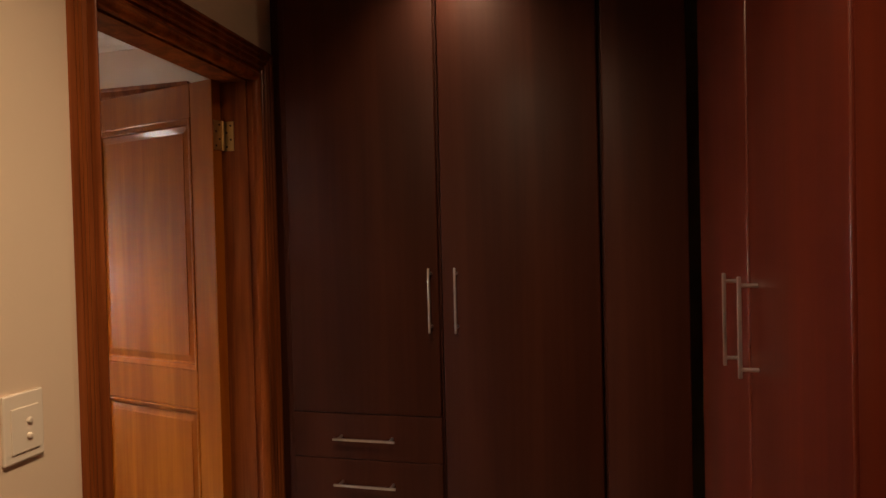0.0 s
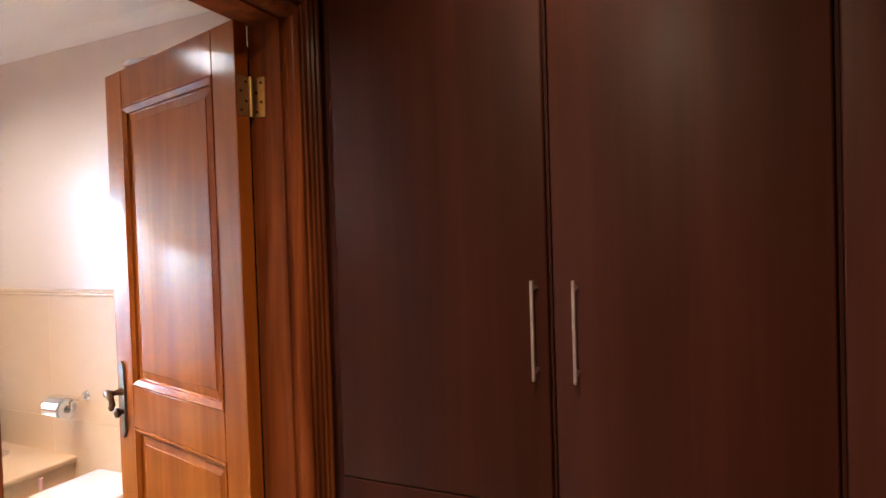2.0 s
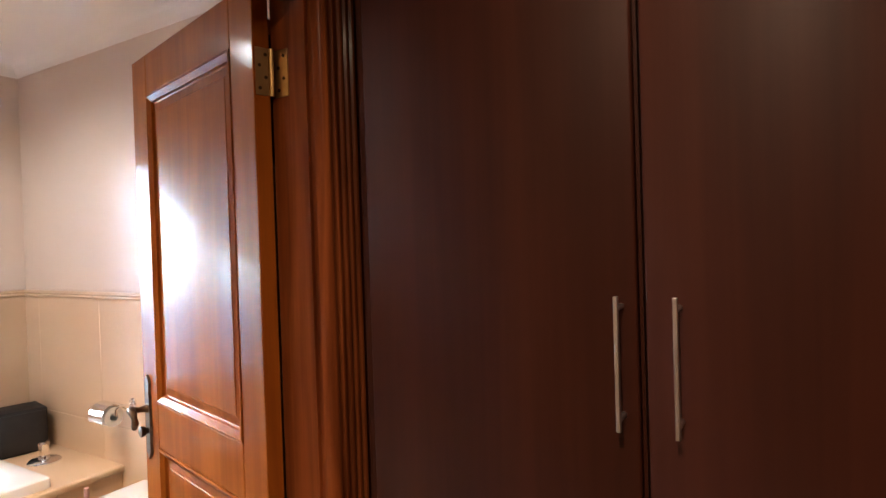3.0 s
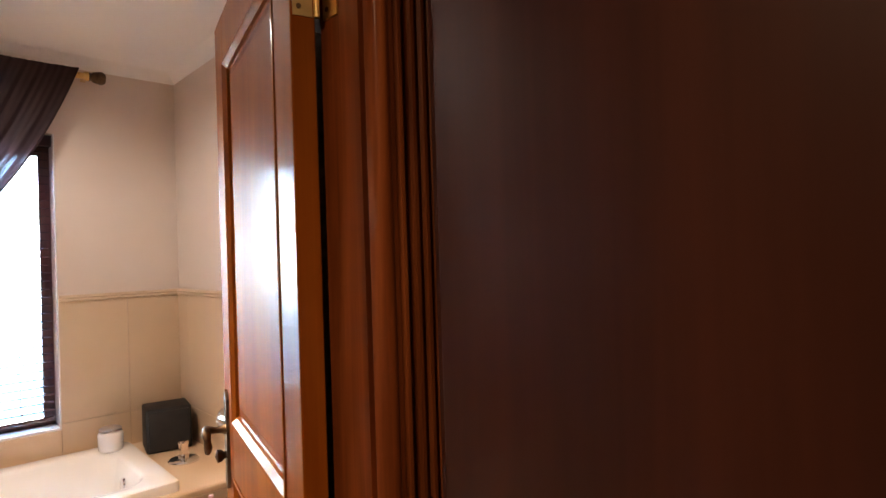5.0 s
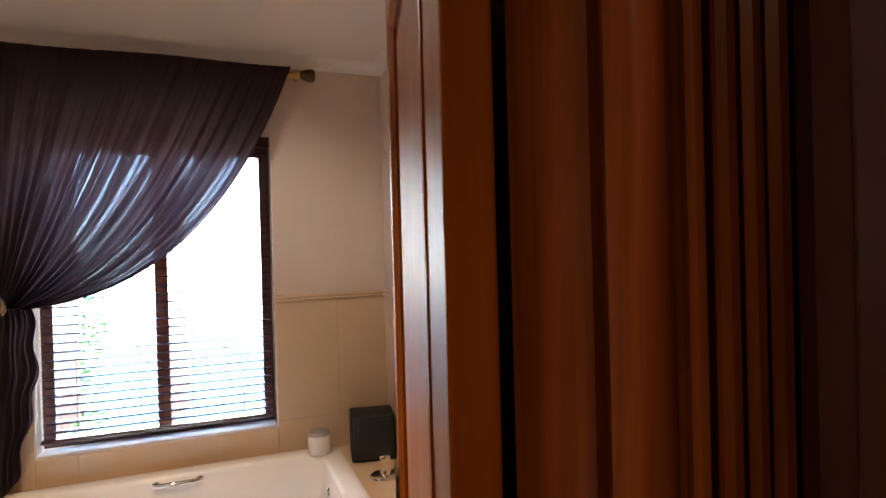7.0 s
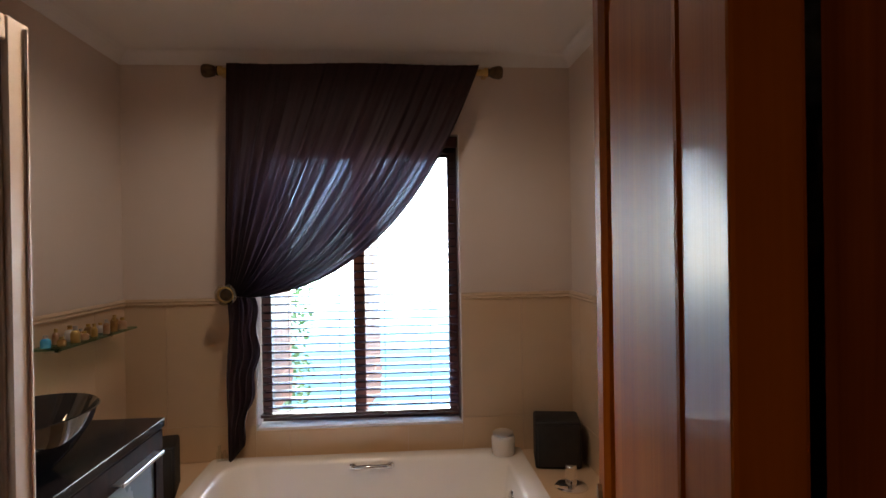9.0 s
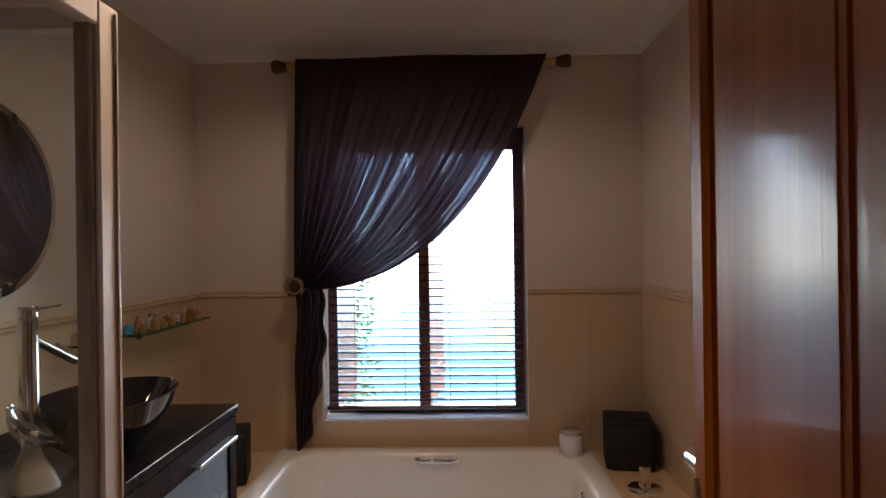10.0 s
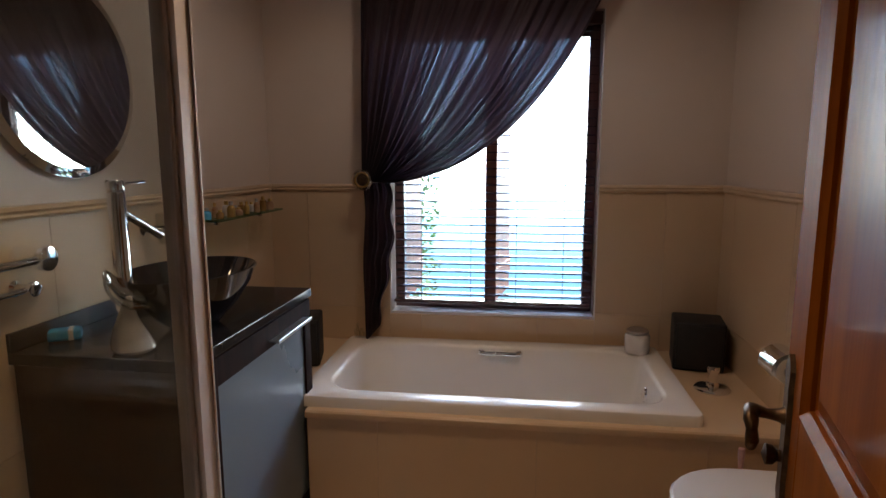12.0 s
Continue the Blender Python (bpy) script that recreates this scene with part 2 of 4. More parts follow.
def cylinder(radius, depth, m=None, segments=24, top=None, bm=None, bevel=0.0):
    bm = bm or bmesh.new()
    made = bmesh.ops.create_cone(bm, cap_ends=True, segments=segments, radius1=radius, radius2=radius if top is None else top,
                                 depth=depth, matrix=m or Matrix())
    if bevel:
        rims = [e for e in {e for v in made["verts"] for e in v.link_edges} if any(len(f.verts) > 4 for f in e.link_faces)]
        bmesh.ops.bevel(bm, geom=rims, offset=bevel, segments=2, affect="EDGES", profile=0.5)
    return bm


def lathe(profile, segments=32, m=None, bm=None):
    """Turn (radius, height) pairs round z."""
    bm = bm or bmesh.new()
    rings = []
    for r, z in profile:
        if r < 1e-5:
            rings.append([bm.verts.new((0, 0, z))])
        else:
            rings.append([bm.verts.new((r * math.cos(2 * math.pi * k / segments), r * math.sin(2 * math.pi * k / segments), z)) for k in range(segments)])
    for a, b in zip(rings, rings[1:]):
        for k in range(segments):
            loop = [a[k % len(a)], a[(k + 1) % len(a)], b[(k + 1) % len(b)], b[k % len(b)]]
            loop = list(dict.fromkeys(loop))
            if len(loop) > 2:
                bm.faces.new(loop)
    if m:
        bmesh.ops.transform(bm, matrix=m, verts=bm.verts)
    return bm


def tube(points, radius, segments=10, bm=None):
    """A round bar along points; the radius may be a list."""
    bm = bm or bmesh.new()
    points = [Vector(p) for p in points]
    rings = []
    for k, p in enumerate(points):
        way = (points[min(k + 1, len(points) - 1)] - points[max(k - 1, 0)]).normalized()
        side = way.orthogonal().normalized() if k == 0 else (side - way * side.dot(way)).normalized()
        up = way.cross(side)
        r = radius[k] if isinstance(radius, (list, tuple)) else radius
        rings.append([bm.verts.new(p + r * (math.cos(a) * side + math.sin(a) * up)) for a in (2 * math.pi * n / segments for n in range(segments))])
    for a, b in zip(rings, rings[1:]):
        for n in range(segments):
            bm.faces.new((a[n], a[(n + 1) % segments], b[(n + 1) % segments], b[n]))
    bm.faces.new(rings[0])
    bm.faces.new(rings[-1][::-1])
    return bm


def sweep(profile, path, bm=None):
    """Extrude an open or closed 2D outline between two frames: path is a list of functions from (a, b) to a point."""
    bm = bm or bmesh.new()
    rings = [[bm.verts.new(f(a, b)) for a, b in profile] for f in path]
    n = len(profile)
    for r, s in zip(rings, rings[1:]):
        for k in range(n):
            bm.faces.new((r[k], r[(k + 1) % n], s[(k + 1) % n], s[k]))
    bm.faces.new(rings[0])
    bm.faces.new(rings[-1][::-1])
    return bm


def slab_frame(x0, x1, z0, z1, hx0, hx1, hz0, hz1, y0, y1, bm=None):
    """An upright slab from y0 to y1 with one rectangular hole right through."""
    bm = bm or bmesh.new()
    for lo, hi in (((x0, z0), (hx0, z1)), ((hx1, z0), (x1, z1)), ((hx0, z0), (hx1, hz0)), ((hx0, hz1), (hx1, z1))):
        if hi[0] - lo[0] > 1e-6 and hi[1] - lo[1] > 1e-6:
            box((lo[0], y0, lo[1]), (hi[0], y1, hi[1]), bm=bm)
    return bm


def structure(name, bm, mat, label):
    return tagged(mesh_object(name, bm, mat), label, "", "", "structure")


# ---- plan ----
XL, XR, YW, ZC = -1.572, 0.686, 2.648, 2.515        # bathroom walls and ceiling
YD, YB = -0.150, -0.035                              # door wall: dressing face, bathroom face
OL, OR, OT = -0.669, 0.022, 2.074                    # door opening
WX0, WX1, WZ0, WZ1 = -0.937, 0.104, 0.628, 2.112     # window opening
XF, YF = 0.035, -1.553                               # fronts of the two wardrobe runs
DADO = 1.266                                         # top of the tiling, under the moulded strip
PY, PZ, RIM = 1.760, 0.482, 0.526                    # bath platform front and top, bath rim

# ---- structure ----
structure("floor", box((-3.6, -2.4, -0.1), (1.4, -0.10, 0.0)), CARPET, "brown carpet floor of the dressing passage")
structure("bathroom_floor", box((XL - 0.2, -0.10, -0.1), (XR + 0.2, YW + 0.2, 0.0)), FLOOR_TILE, "beige tiled bathroom floor")
structure("ceiling", box((-3.6, -2.4, ZC), (1.4, YB - 0.05, ZC + 0.1)), CEILING, "plain white painted ceiling of the dressing passage")
structure("bathroom_ceiling", box((XL - 0.2, YB - 0.05, ZC), (XR + 0.2, YW + 0.2, ZC + 0.1)), CEILING, "plain white painted bathroom ceiling")
wall_bm = boxes(((-3.6, YD, 0), (OL - 0.03, YB, ZC)), ((OR + 0.03, YD, 0), (1.4, YB, ZC)), ((OL - 0.03, YD, OT + 0.012), (OR + 0.03, YB, ZC)))
structure("wall_door", wall_bm, PAINT_WARM, "warm cream painted wall with the bathroom doorway")
structure("wall_west", box((-3.7, -2.4, 0), (-3.6, YB, ZC)), PAINT_WARM, "warm cream painted end wall")
structure("wall_south", box((-3.6, -2.5, 0), (1.4, -2.4, ZC)), PAINT_WARM, "warm cream painted back wall")
structure("wall_east", box((1.4, -2.4, 0), (1.5, YB, ZC)), PAINT_WARM, "warm cream painted wall behind the wardrobes")
structure("wall_window", slab_frame(XL - 0.2, XR + 0.2, 0, ZC, WX0, WX1, WZ0, WZ1, YW, YW + 0.2), PAINT_BATH, "cream painted bathroom wall with the window")
structure("wall_left", box((XL - 0.2, YB, 0), (XL, YW, ZC)), PAINT_BATH, "cream painted bathroom wall beside the vanity")
structure("wall_right", box((XR, YB, 0), (XR + 0.2, YW, ZC)), PAINT_BATH, "cream painted bathroom wall beside the toilet")
structure("wall_door_lining", boxes(((XL, YB, 0), (OL - 0.01, YB + 0.012, ZC)), ((OR + 0.03, YB, 0), (XR, YB + 0.012, ZC)), ((OL - 0.01, YB, OT + 0.02), (OR + 0.03, YB + 0.012, ZC))), PAINT_BATH, "cream plaster on the bathroom side of the door wall")

# coved cornice round the bathroom
cove = [(0, 0), (0.060, 0), (0.050, 0.003), (0.036, 0.010), (0.024, 0.021), (0.014, 0.034), (0.007, 0.048), (0.004, 0.055), (0, 0.056)]
corn = bmesh.new()
sweep(cove, [lambda a, b: (XL, YW - a, ZC - b), lambda a, b: (XR, YW - a, ZC - b)], corn)
sweep(cove, [lambda a, b: (XL + a, YB, ZC - b), lambda a, b: (XL + a, YW, ZC - b)], corn)
sweep(cove, [lambda a, b: (XR - a, YB, ZC - b), lambda a, b: (XR - a, YW, ZC - b)], corn)
structure("cornice", corn, CEILING, "small white coved cornice round the bathroom ceiling")

# moulded strip on top of the tiling
strip = [(0, 0), (0.008, 0.0), (0.012, 0.008), (0.009, 0.014), (0.014, 0.022), (0.008, 0.032), (0, 0.034)]
dado = bmesh.new()
sweep(strip, [lambda a, b: (XL, YW - 0.008 - a, DADO + b), lambda a, b: (WX0, YW - 0.008 - a, DADO + b)], dado)
sweep(strip, [lambda a, b: (WX1, YW - 0.008 - a, DADO + b), lambda a, b: (XR, YW - 0.008 - a, DADO + b)], dado)
sweep(strip, [lambda a, b: (XL + 0.008 + a, 0.0, DADO + b), lambda a, b: (XL + 0.008 + a, YW, DADO + b)], dado)
sweep(strip, [lambda a, b: (XR - 0.008 - a, 0.0, DADO + b), lambda a, b: (XR - 0.008 - a, YW, DADO + b)], dado)
tagged(mesh_object("trim", dado, TILE, smooth=True), "beige moulded ceramic strip above the wall tiles", "", "", "structure")

# ---- doorway lining and architraves ----
door_frame = tagged(new("door_frame"), "reddish-brown varnished wooden door frame with fluted architraves", "door frame", "", "structure")
flutes = [(0, 0), (0, 0.008), (0.003, 0.018), (0.009, 0.024), (0.016, 0.026), (0.024, 0.023), (0.031, 0.015), (0.036, 0.008), (0.042, 0.009), (0.046, 0.016), (0.051, 0.017),
          (0.056, 0.012), (0.062, 0.008), (0.068, 0.010), (0.071, 0.015), (0.076, 0.016), (0.081, 0.010), (0.087, 0.009), (0.091, 0.015), (0.096, 0.016), (0.101, 0.010),
          (0.106, 0.010), (0.110, 0.016), (0.116, 0.017), (0.121, 0.012), (0.123, 0.004), (0.123, 0)]


def architrave(inner, side, top):
    """A mitred upright of the moulding, its inner edge at x = inner, spreading by side times its width."""
    return sweep(flutes, [lambda a, b: (inner + side * a, YD - b, 0.0), lambda a, b: (inner + side * a, YD - b, top + a)])


LI, RI, TI = OL + 0.012, OR - 0.012, OT - 0.032
part("architrave", architrave(LI, -0.52, TI), FRAME_WOOD, door_frame, smooth=True)
part("architrave", architrave(RI, 1, TI), FRAME_WOOD, door_frame, smooth=True)
part("architrave", sweep(flutes, [lambda a, b: (LI - 0.52 * a, YD - b, TI + a), lambda a, b: (RI + a, YD - b, TI + a)]), FRAME_WOOD, door_frame, smooth=True)
stop = [(0.03, 0), (0.03, 0.030), (0.009, 0.030), (0.007, 0.026), (0.007, 0.004), (0.004, 0)]
part("jamb", sweep(stop, [lambda a, b: (OR + a, YD + b, 0), lambda a, b: (OR + a, YD + b, OT)]), FRAME_WOOD, door_frame, smooth=True)
part("jamb", sweep(stop, [lambda a, b: (OL - a - 0.002, YD + b, 0), lambda a, b: (OL - a - 0.002, YD + b, OT)]), FRAME_WOOD, door_frame, smooth=True)
part("jamb_back", box((OR, YD + 0.03, 0), (OR + 0.03, YB + 0.014, OT)), FRAME_WOOD, door_frame)
part("jamb_back", box((OL - 0.03, YD + 0.03, 0), (OL, YB + 0.014, OT)), FRAME_WOOD, door_frame)
part("head", sweep(stop, [lambda a, b: (OL, YD + b, OT + a - 0.03), lambda a, b: (OR, YD + b, OT + a - 0.03)]), FRAME_WOOD, door_frame, smooth=True)
part("head_back", box((OL, YD + 0.03, OT - 0.028), (OR, YB + 0.014, OT + 0.012)), FRAME_WOOD, door_frame)

# ---- the door, standing open into the bathroom ----
LEAF_W, LEAF_T, LEAF_TOP = 0.740, 0.038, 2.048
LEAF_M = pose(-0.033, -0.026, 0, 0, 0, 76.2)
door = tagged(new("door_1"), "open varnished reddish wooden panel door with bronze lever handle", "door", "", "structure")
door.matrix_world = LEAF_M
SH, SF = 0.106, 0.112     # hinge and lock stiles
RAILS = ((0.012, 0.240), (0.925, 1.056), (1.932, LEAF_TOP))


def bar(x0, x1, z0, z1, bevel=0.003):
    return box((x0, -LEAF_T, z0), (x1, 0, z1), bevel, 2)


part("stile", bar(0, SH, 0.012, LEAF_TOP), DOOR_WOOD, door)
part("stile", bar(LEAF_W - SF, LEAF_W, 0.012, LEAF_TOP), DOOR_WOOD, door)
for z0, z1 in RAILS:
    part("rail", bar(SH, LEAF_W - SF, z0, z1), DOOR_WOOD, door)
for z0, z1 in ((RAILS[0][1], RAILS[1][0]), (RAILS[1][1], RAILS[2][0])):
    x0, x1 = SH, LEAF_W - SF
    bm = bmesh.new()
    rings = []
    for inset, y in ((0.0, -0.010), (0.022, -0.012), (0.026, -0.014), (0.048, -0.0105), (0.050, -0.009)):
        rings.append([bm.verts.new(p) for p in ((x0 + inset, y, z0 + inset), (x1 - inset, y, z0 + inset), (x1 - inset, y, z1 - inset), (x0 + inset, y, z1 - inset))])
    for r, s in zip(rings, rings[1:]):
        for k in range(4):
            bm.faces.new((r[k], r[(k + 1) % 4], s[(k + 1) % 4], s[k]))
    bm.faces.new(rings[-1])
    box((x0, -0.032, z0), (x1, -0.020, z1), bm=bm)
    panel = part("panel", bm, DOOR_WOOD, door, "raised field panel")
    ovolo = [(0, 0.002), (0.006, 0.003), (0.014, -0.002), (0.020, -0.006), (0.022, -0.014), (0, -0.014)]
    bm = bmesh.new()
    corners = ((x0, z0, 1, 1), (x1, z0, -1, 1), (x1, z1, -1, -1), (x0, z1, 1, -1))
    for k in range(4):
        (ax, az, asx, asz), (bx, bz, bsx, bsz) = corners[k], corners[(k + 1) % 4]
        sweep(ovolo, [lambda a, b: (ax + asx * a, b, az + asz * a), lambda a, b: (bx + bsx * a, b, bz + bsz * a)], bm)
    part("moulding", bm, DOOR_WOOD, door, smooth=True)


def hinge(z):
    bm = box((-0.0015, -0.034, z - 0.05), (0.0015, -0.004, z + 0.05))
    h = part("hinge", bm, BRASS, door, "brass butt hinge with screws")
    part("knuckle", cylinder(0.0048, 0.100, pose(-0.003, -0.040, z), 12), BRASS, h, smooth=True)
    for k in range(4):
        part("screw", cylinder(0.0038, 0.002, pose(-0.002, -0.013 - 0.014 * (k % 2), z - 0.036 + 0.024 * k, 0, 90, 0), 10), BRONZE, h)


for z in (1.862, 0.25):
    hinge(z)
    flap = box((OR - 0.003, YB - 0.036, z - 0.05), (OR + 0.001, YB + 0.002, z + 0.05))
    h = part("hinge_flap", flap, BRASS, door_frame, "brass hinge flap on the jamb")
    for k in range(4):
        part("screw", cylinder(0.0038, 0.002, pose(OR - 0.0035, YB - 0.010 - 0.015 * (k % 2), z - 0.036 + 0.024 * k, 0, 90, 0), 10), BRONZE, h)

for side in (1, -1):
    y = 0.0 if side > 0 else -LEAF_T
    hx = LEAF_W - 0.045
    outline = [(-0.020, 0.905), (-0.014, 0.895), (0, 0.880), (0.014, 0.895), (0.020, 0.905), (0.016, 0.93), (0.019, 0.96), (0.019, 1.05), (0.016, 1.08), (0.020, 1.105), (0.012, 1.12), (0, 1.128), (-0.012, 1.12), (-0.020, 1.105), (-0.016, 1.08), (-0.019, 1.05), (-0.019, 0.96), (-0.016, 0.93)]
    plate_bm = sweep(outline, [lambda a, b: (hx + a, y, b), lambda a, b: (hx + a * 0.85, y + side * 0.007, b)])
    plate = part("handle_plate", plate_bm, BRONZE, door, "dark bronze lever handle plate")
    lever_path = [(hx, y + side * d, 1.030 + dz) for d, dz in ((0.004, 0), (0.016, 0), (0.030, 0), (0.042, 0.002))]
    lever_path += [(hx - a, y + side * d, 1.032 + dz) for a, d, dz in ((0.006, 0.052, 0.002), (0.018, 0.055, 0.004), (0.030, 0.055, -0.002), (0.038, 0.054, -0.014), (0.040, 0.053, -0.030), (0.032, 0.053, -0.042), (0.022, 0.053, -0.038))]
    part("lever", tube(lever_path, [0.016, 0.010, 0.008, 0.010, 0.013, 0.009, 0.011, 0.008, 0.010, 0.008, 0.006]), BRONZE, plate, smooth=True)
    part("turn_knob", lathe([(0, 0), (0.010, 0), (0.009, 0.012), (0.015, 0.018), (0.016, 0.028), (0, 0.034)], 16, pose(hx, y, 0.965, -90 * side, 0, 0)), BRONZE, plate, smooth=True)

# ---- dressing passage: fitted wardrobes ----
def bar_handle(at, length, upright, out, parent):
    """A flat steel bar on two pins. out: the unit step away from the door."""
    o = Vector(out)
    along = Vector((0, 0, 1)) if upright else Vector((-o.y, o.x, 0))
    side = along.cross(o)
    m = Matrix((along, side, o)).transposed().to_4x4()
    m.translation = at
    bm = box((-length / 2, -0.0036, 0.030), (length / 2, 0.0036, 0.038), 0.0015, 2)
    bmesh.ops.transform(bm, matrix=m, verts=bm.verts)
    h = part("handle", bm, STEEL, parent, "satin steel bar handle")
    for s in (-1, 1):
        part("pin", cylinder(0.0045, 0.031, m @ pose(s * (length / 2 - 0.018), 0, 0.0155), 12), STEEL, h)
    return h


def wardrobe_unit(label, m, width, handle_at, drawers=0, front_wood=WARDROBE_WOOD):
    """A tall unit, front in the plane y = 0 facing +y, running along +x from 0 to width; base at z 0."""
    unit = thing("wardrobe_cabinet", label, "wardrobe", m, "fitted wardrobes")
    part("carcass", box((0.0015, -0.58, 0), (width - 0.0015, -0.024, ZC - 0.004)), WARDROBE_WOOD, unit)
    part("plinth", box((0.003, -0.022, 0.0), (width - 0.003, -0.016, 0.155 if drawers else 0.075)), WARDROBE_WOOD, unit)
    base, high = (0.16, 0.152) if drawers else (0.08, 0.152)
    for k in range(drawers):
        front = part("drawer_front", box((0.005, -0.021, base + k * high + 0.001), (width - 0.005, 0, base + (k + 1) * high - 0.001), 0.003, 2), WARDROBE_WOOD, unit)
        bar_handle((0.262, 0, base + k * high + 0.076), 0.213, False, (0, 1, 0), front)
    bottom = base + drawers * high
    leaf = part("cabinet_door", box((0.006, -0.021, bottom + 0.001), (width - 0.006, 0, ZC - 0.012), 0.005, 3), front_wood, unit, smooth=True)
    if handle_at is not None:
        bar_handle((handle_at, 0, 1.299), 0.205, True, (0, 1, 0), leaf)
    return unit


EAST = lambda y: pose(XF, y, 0, 0, 0, 90)      # front faces -x, running along +y
first_unit = wardrobe_unit("dark brown wardrobe cabinet with one door above drawers", EAST(-0.780), 0.528, 0.030, 5)
part("end_panel", box((0.530, -0.58, 0), (0.552, -0.022, ZC - 0.004), 0.002), WARDROBE_WOOD, first_unit)
part("filler_strip", box((0.5535, -0.125, 0), (0.629, -0.108, ZC - 0.004), 0.002), WARDROBE_WOOD, first_unit)
wardrobe_unit("dark brown wardrobe cabinet with one tall door", EAST(-1.280), 0.500, 0.446)
wardrobe_unit("dark brown narrow wardrobe corner cabinet without handle", EAST(-1.530), 0.250, None)
for n in range(5):
    x1 = XF - 0.002 - 0.470 * n
    wardrobe_unit("dark reddish-brown wardrobe cabinet with one tall glossy door", pose(x1 - 0.470, YF, 0), 0.470, 0.058 if n % 2 == 0 else 0.408, 0, RED_WOOD)

# light switch
switch = thing("light_switch", "ivory plastic light switch plate with two small buttons", "light switch", pose(-0.856, YD, 1.150))
part("plate", box((-0.042, -0.008, -0.066), (0.042, 0, 0.066), 0.003, 2), PLASTIC, switch)
rocker = part("insert", box((-0.028, -0.011, -0.048), (0.030, -0.006, 0.038), 0.001), PLASTIC, switch)
for z in (0.010, -0.020):
    part("button", lathe([(0, 0.005), (0.004, 0.0045), (0.006, 0.002), (0.006, 0)], 16, pose(0.008, -0.011, z, 90, 0, 0)), PLASTIC, rocker, smooth=True)

# recessed downlights; the last one is unseen, added to warm the bath front
for x, y, watts, spread in ((-0.10, -0.84, 9.0, 112), (-1.35, -0.95, 37.0, 160), (-0.50, 1.72, 22.0, 166), (-0.60, 1.05, 50.0, 98)):
    dl = thing("downlight", "small round recessed ceiling downlight with brass rim", "ceiling light", pose(x, y, ZC))
    part("rim", lathe([(0.034, -0.001), (0.036, -0.006), (0.048, -0.006), (0.052, 0.0)], 32), BRASS, dl, smooth=True)
    part("bulb", lathe([(0, -0.002), (0.033, -0.002), (0.033, 0.0)], 24), LAMP_GLASS, dl)
    downlight_lamp(x, y, watts, spread)

# ---- bathroom: window, blind, outside ----
window = tagged(new("window_1"), "brown wooden window with two panes and open shutters", "window", "", "structure")
FY0, FY1 = YW + 0.115, YW + 0.165
FT = 0.055
part("window_frame", slab_frame(WX0, WX1, WZ0, WZ1, WX0 + FT, WX1 - FT, WZ0 + FT, WZ1 - 0.10, FY0, FY1), SHADED_WINDOW_WOOD, window)
MX = -0.424
# paler wood than the frame's, so the mullion's colour carries the sunlight
part("mullion", box((MX - 0.030, FY0 - 0.004, WZ0 + FT), (MX + 0.030, FY1 - 0.004, WZ1 - 0.10), 0.004), WINDOW_WOOD, window, "reddish wooden mullion with sunlight put into its colour")
for a, b in ((WX0 + FT, MX - 0.030), (MX + 0.030, WX1 - FT)):
    pane = part("pane", box((a, FY0 + 0.02, WZ0 + FT), (b, FY0 + 0.025, WZ1 - 0.10)), GLASS, window)
    pane.visible_shadow = False
for hinge_x, wide, swing in ((WX0 + 0.034, 0.40, 84), (MX + 0.024, 0.43, 80)):
    # a boarded shutter standing open outside, hinged on its left edge
    turn = pose(hinge_x, YW + 0.202, 0, 0, 0, swing)
    z0, z1 = WZ0 + 0.02, WZ1 - 0.06
    bm = bmesh.new()
    for k in range(4):
        box((wide * k / 4 + 0.001, 0.008, z0), (wide * (k + 1) / 4 - 0.001, 0.030, z1), 0.003, 1, bm)
    for z in (z0 + 0.10, z1 - 0.18):
        box((0.01, 0.0, z), (wide - 0.01, 0.008, z + 0.08), bm=bm)
    bmesh.ops.transform(bm, matrix=turn, verts=bm.verts)
    part("shutter", bm, WINDOW_WOOD, window, "reddish wooden shutter standing open in the sun")
part("window_sill", box((WX0, YW + 0.002, WZ0 - 0.0), (WX1, FY0, WZ0 + 0.012), 0.002), CERAMIC, window, "white glazed sill")
part("reveal", box((WX1 - 0.006, YW - 0.004, WZ0), (WX1, FY0, WZ1)), CERAMIC, window)
part("reveal", box((WX0, YW - 0.004, WZ0), (WX0 + 0.006, FY0, WZ1)), CERAMIC, window)

blind = thing("venetian_blind", "dark brown venetian blind with open horizontal slats", "blind", pose(0, YW + 0.055, 0))
part("headrail", box((WX0 + 0.010, -0.028, WZ1 - 0.062), (WX1 - 0.008, 0.028, WZ1 - 0.004), 0.004), SLAT_WOOD, blind)
part("bottom_rail", box((WX0 + 0.012, -0.026, WZ0 + 0.050), (WX1 - 0.020, 0.026, WZ0 + 0.070), 0.004), SLAT_WOOD, blind)
slat_bm = bmesh.new()
arc = [(-0.025, 0.0), (-0.013, 0.0030), (0.0, 0.0040), (0.013, 0.0030), (0.025, 0.0), (0.013, 0.0005), (0.0, 0.0015), (-0.013, 0.0005)]
sweep(arc, [lambda a, b: (WX0 + 0.022, a, b), lambda a, b: (WX1 - 0.022, a, b)], slat_bm)
slat = part("slat", slat_bm, SLAT_WOOD, blind)
slat.matrix_local = pose(0, 0, WZ0 + 0.100, 9, 0, 0)
count = int((WZ1 - 0.08 - (WZ0 + 0.100)) / 0.0405)
for k in range(1, count + 1):
    s = new("slat", slat.data)
    s.parent = blind
    s.matrix_local = pose(0, 0, WZ0 + 0.100 + 0.0405 * k, 9 + 0.8 * math.sin(k * 2.3), 0, 0)
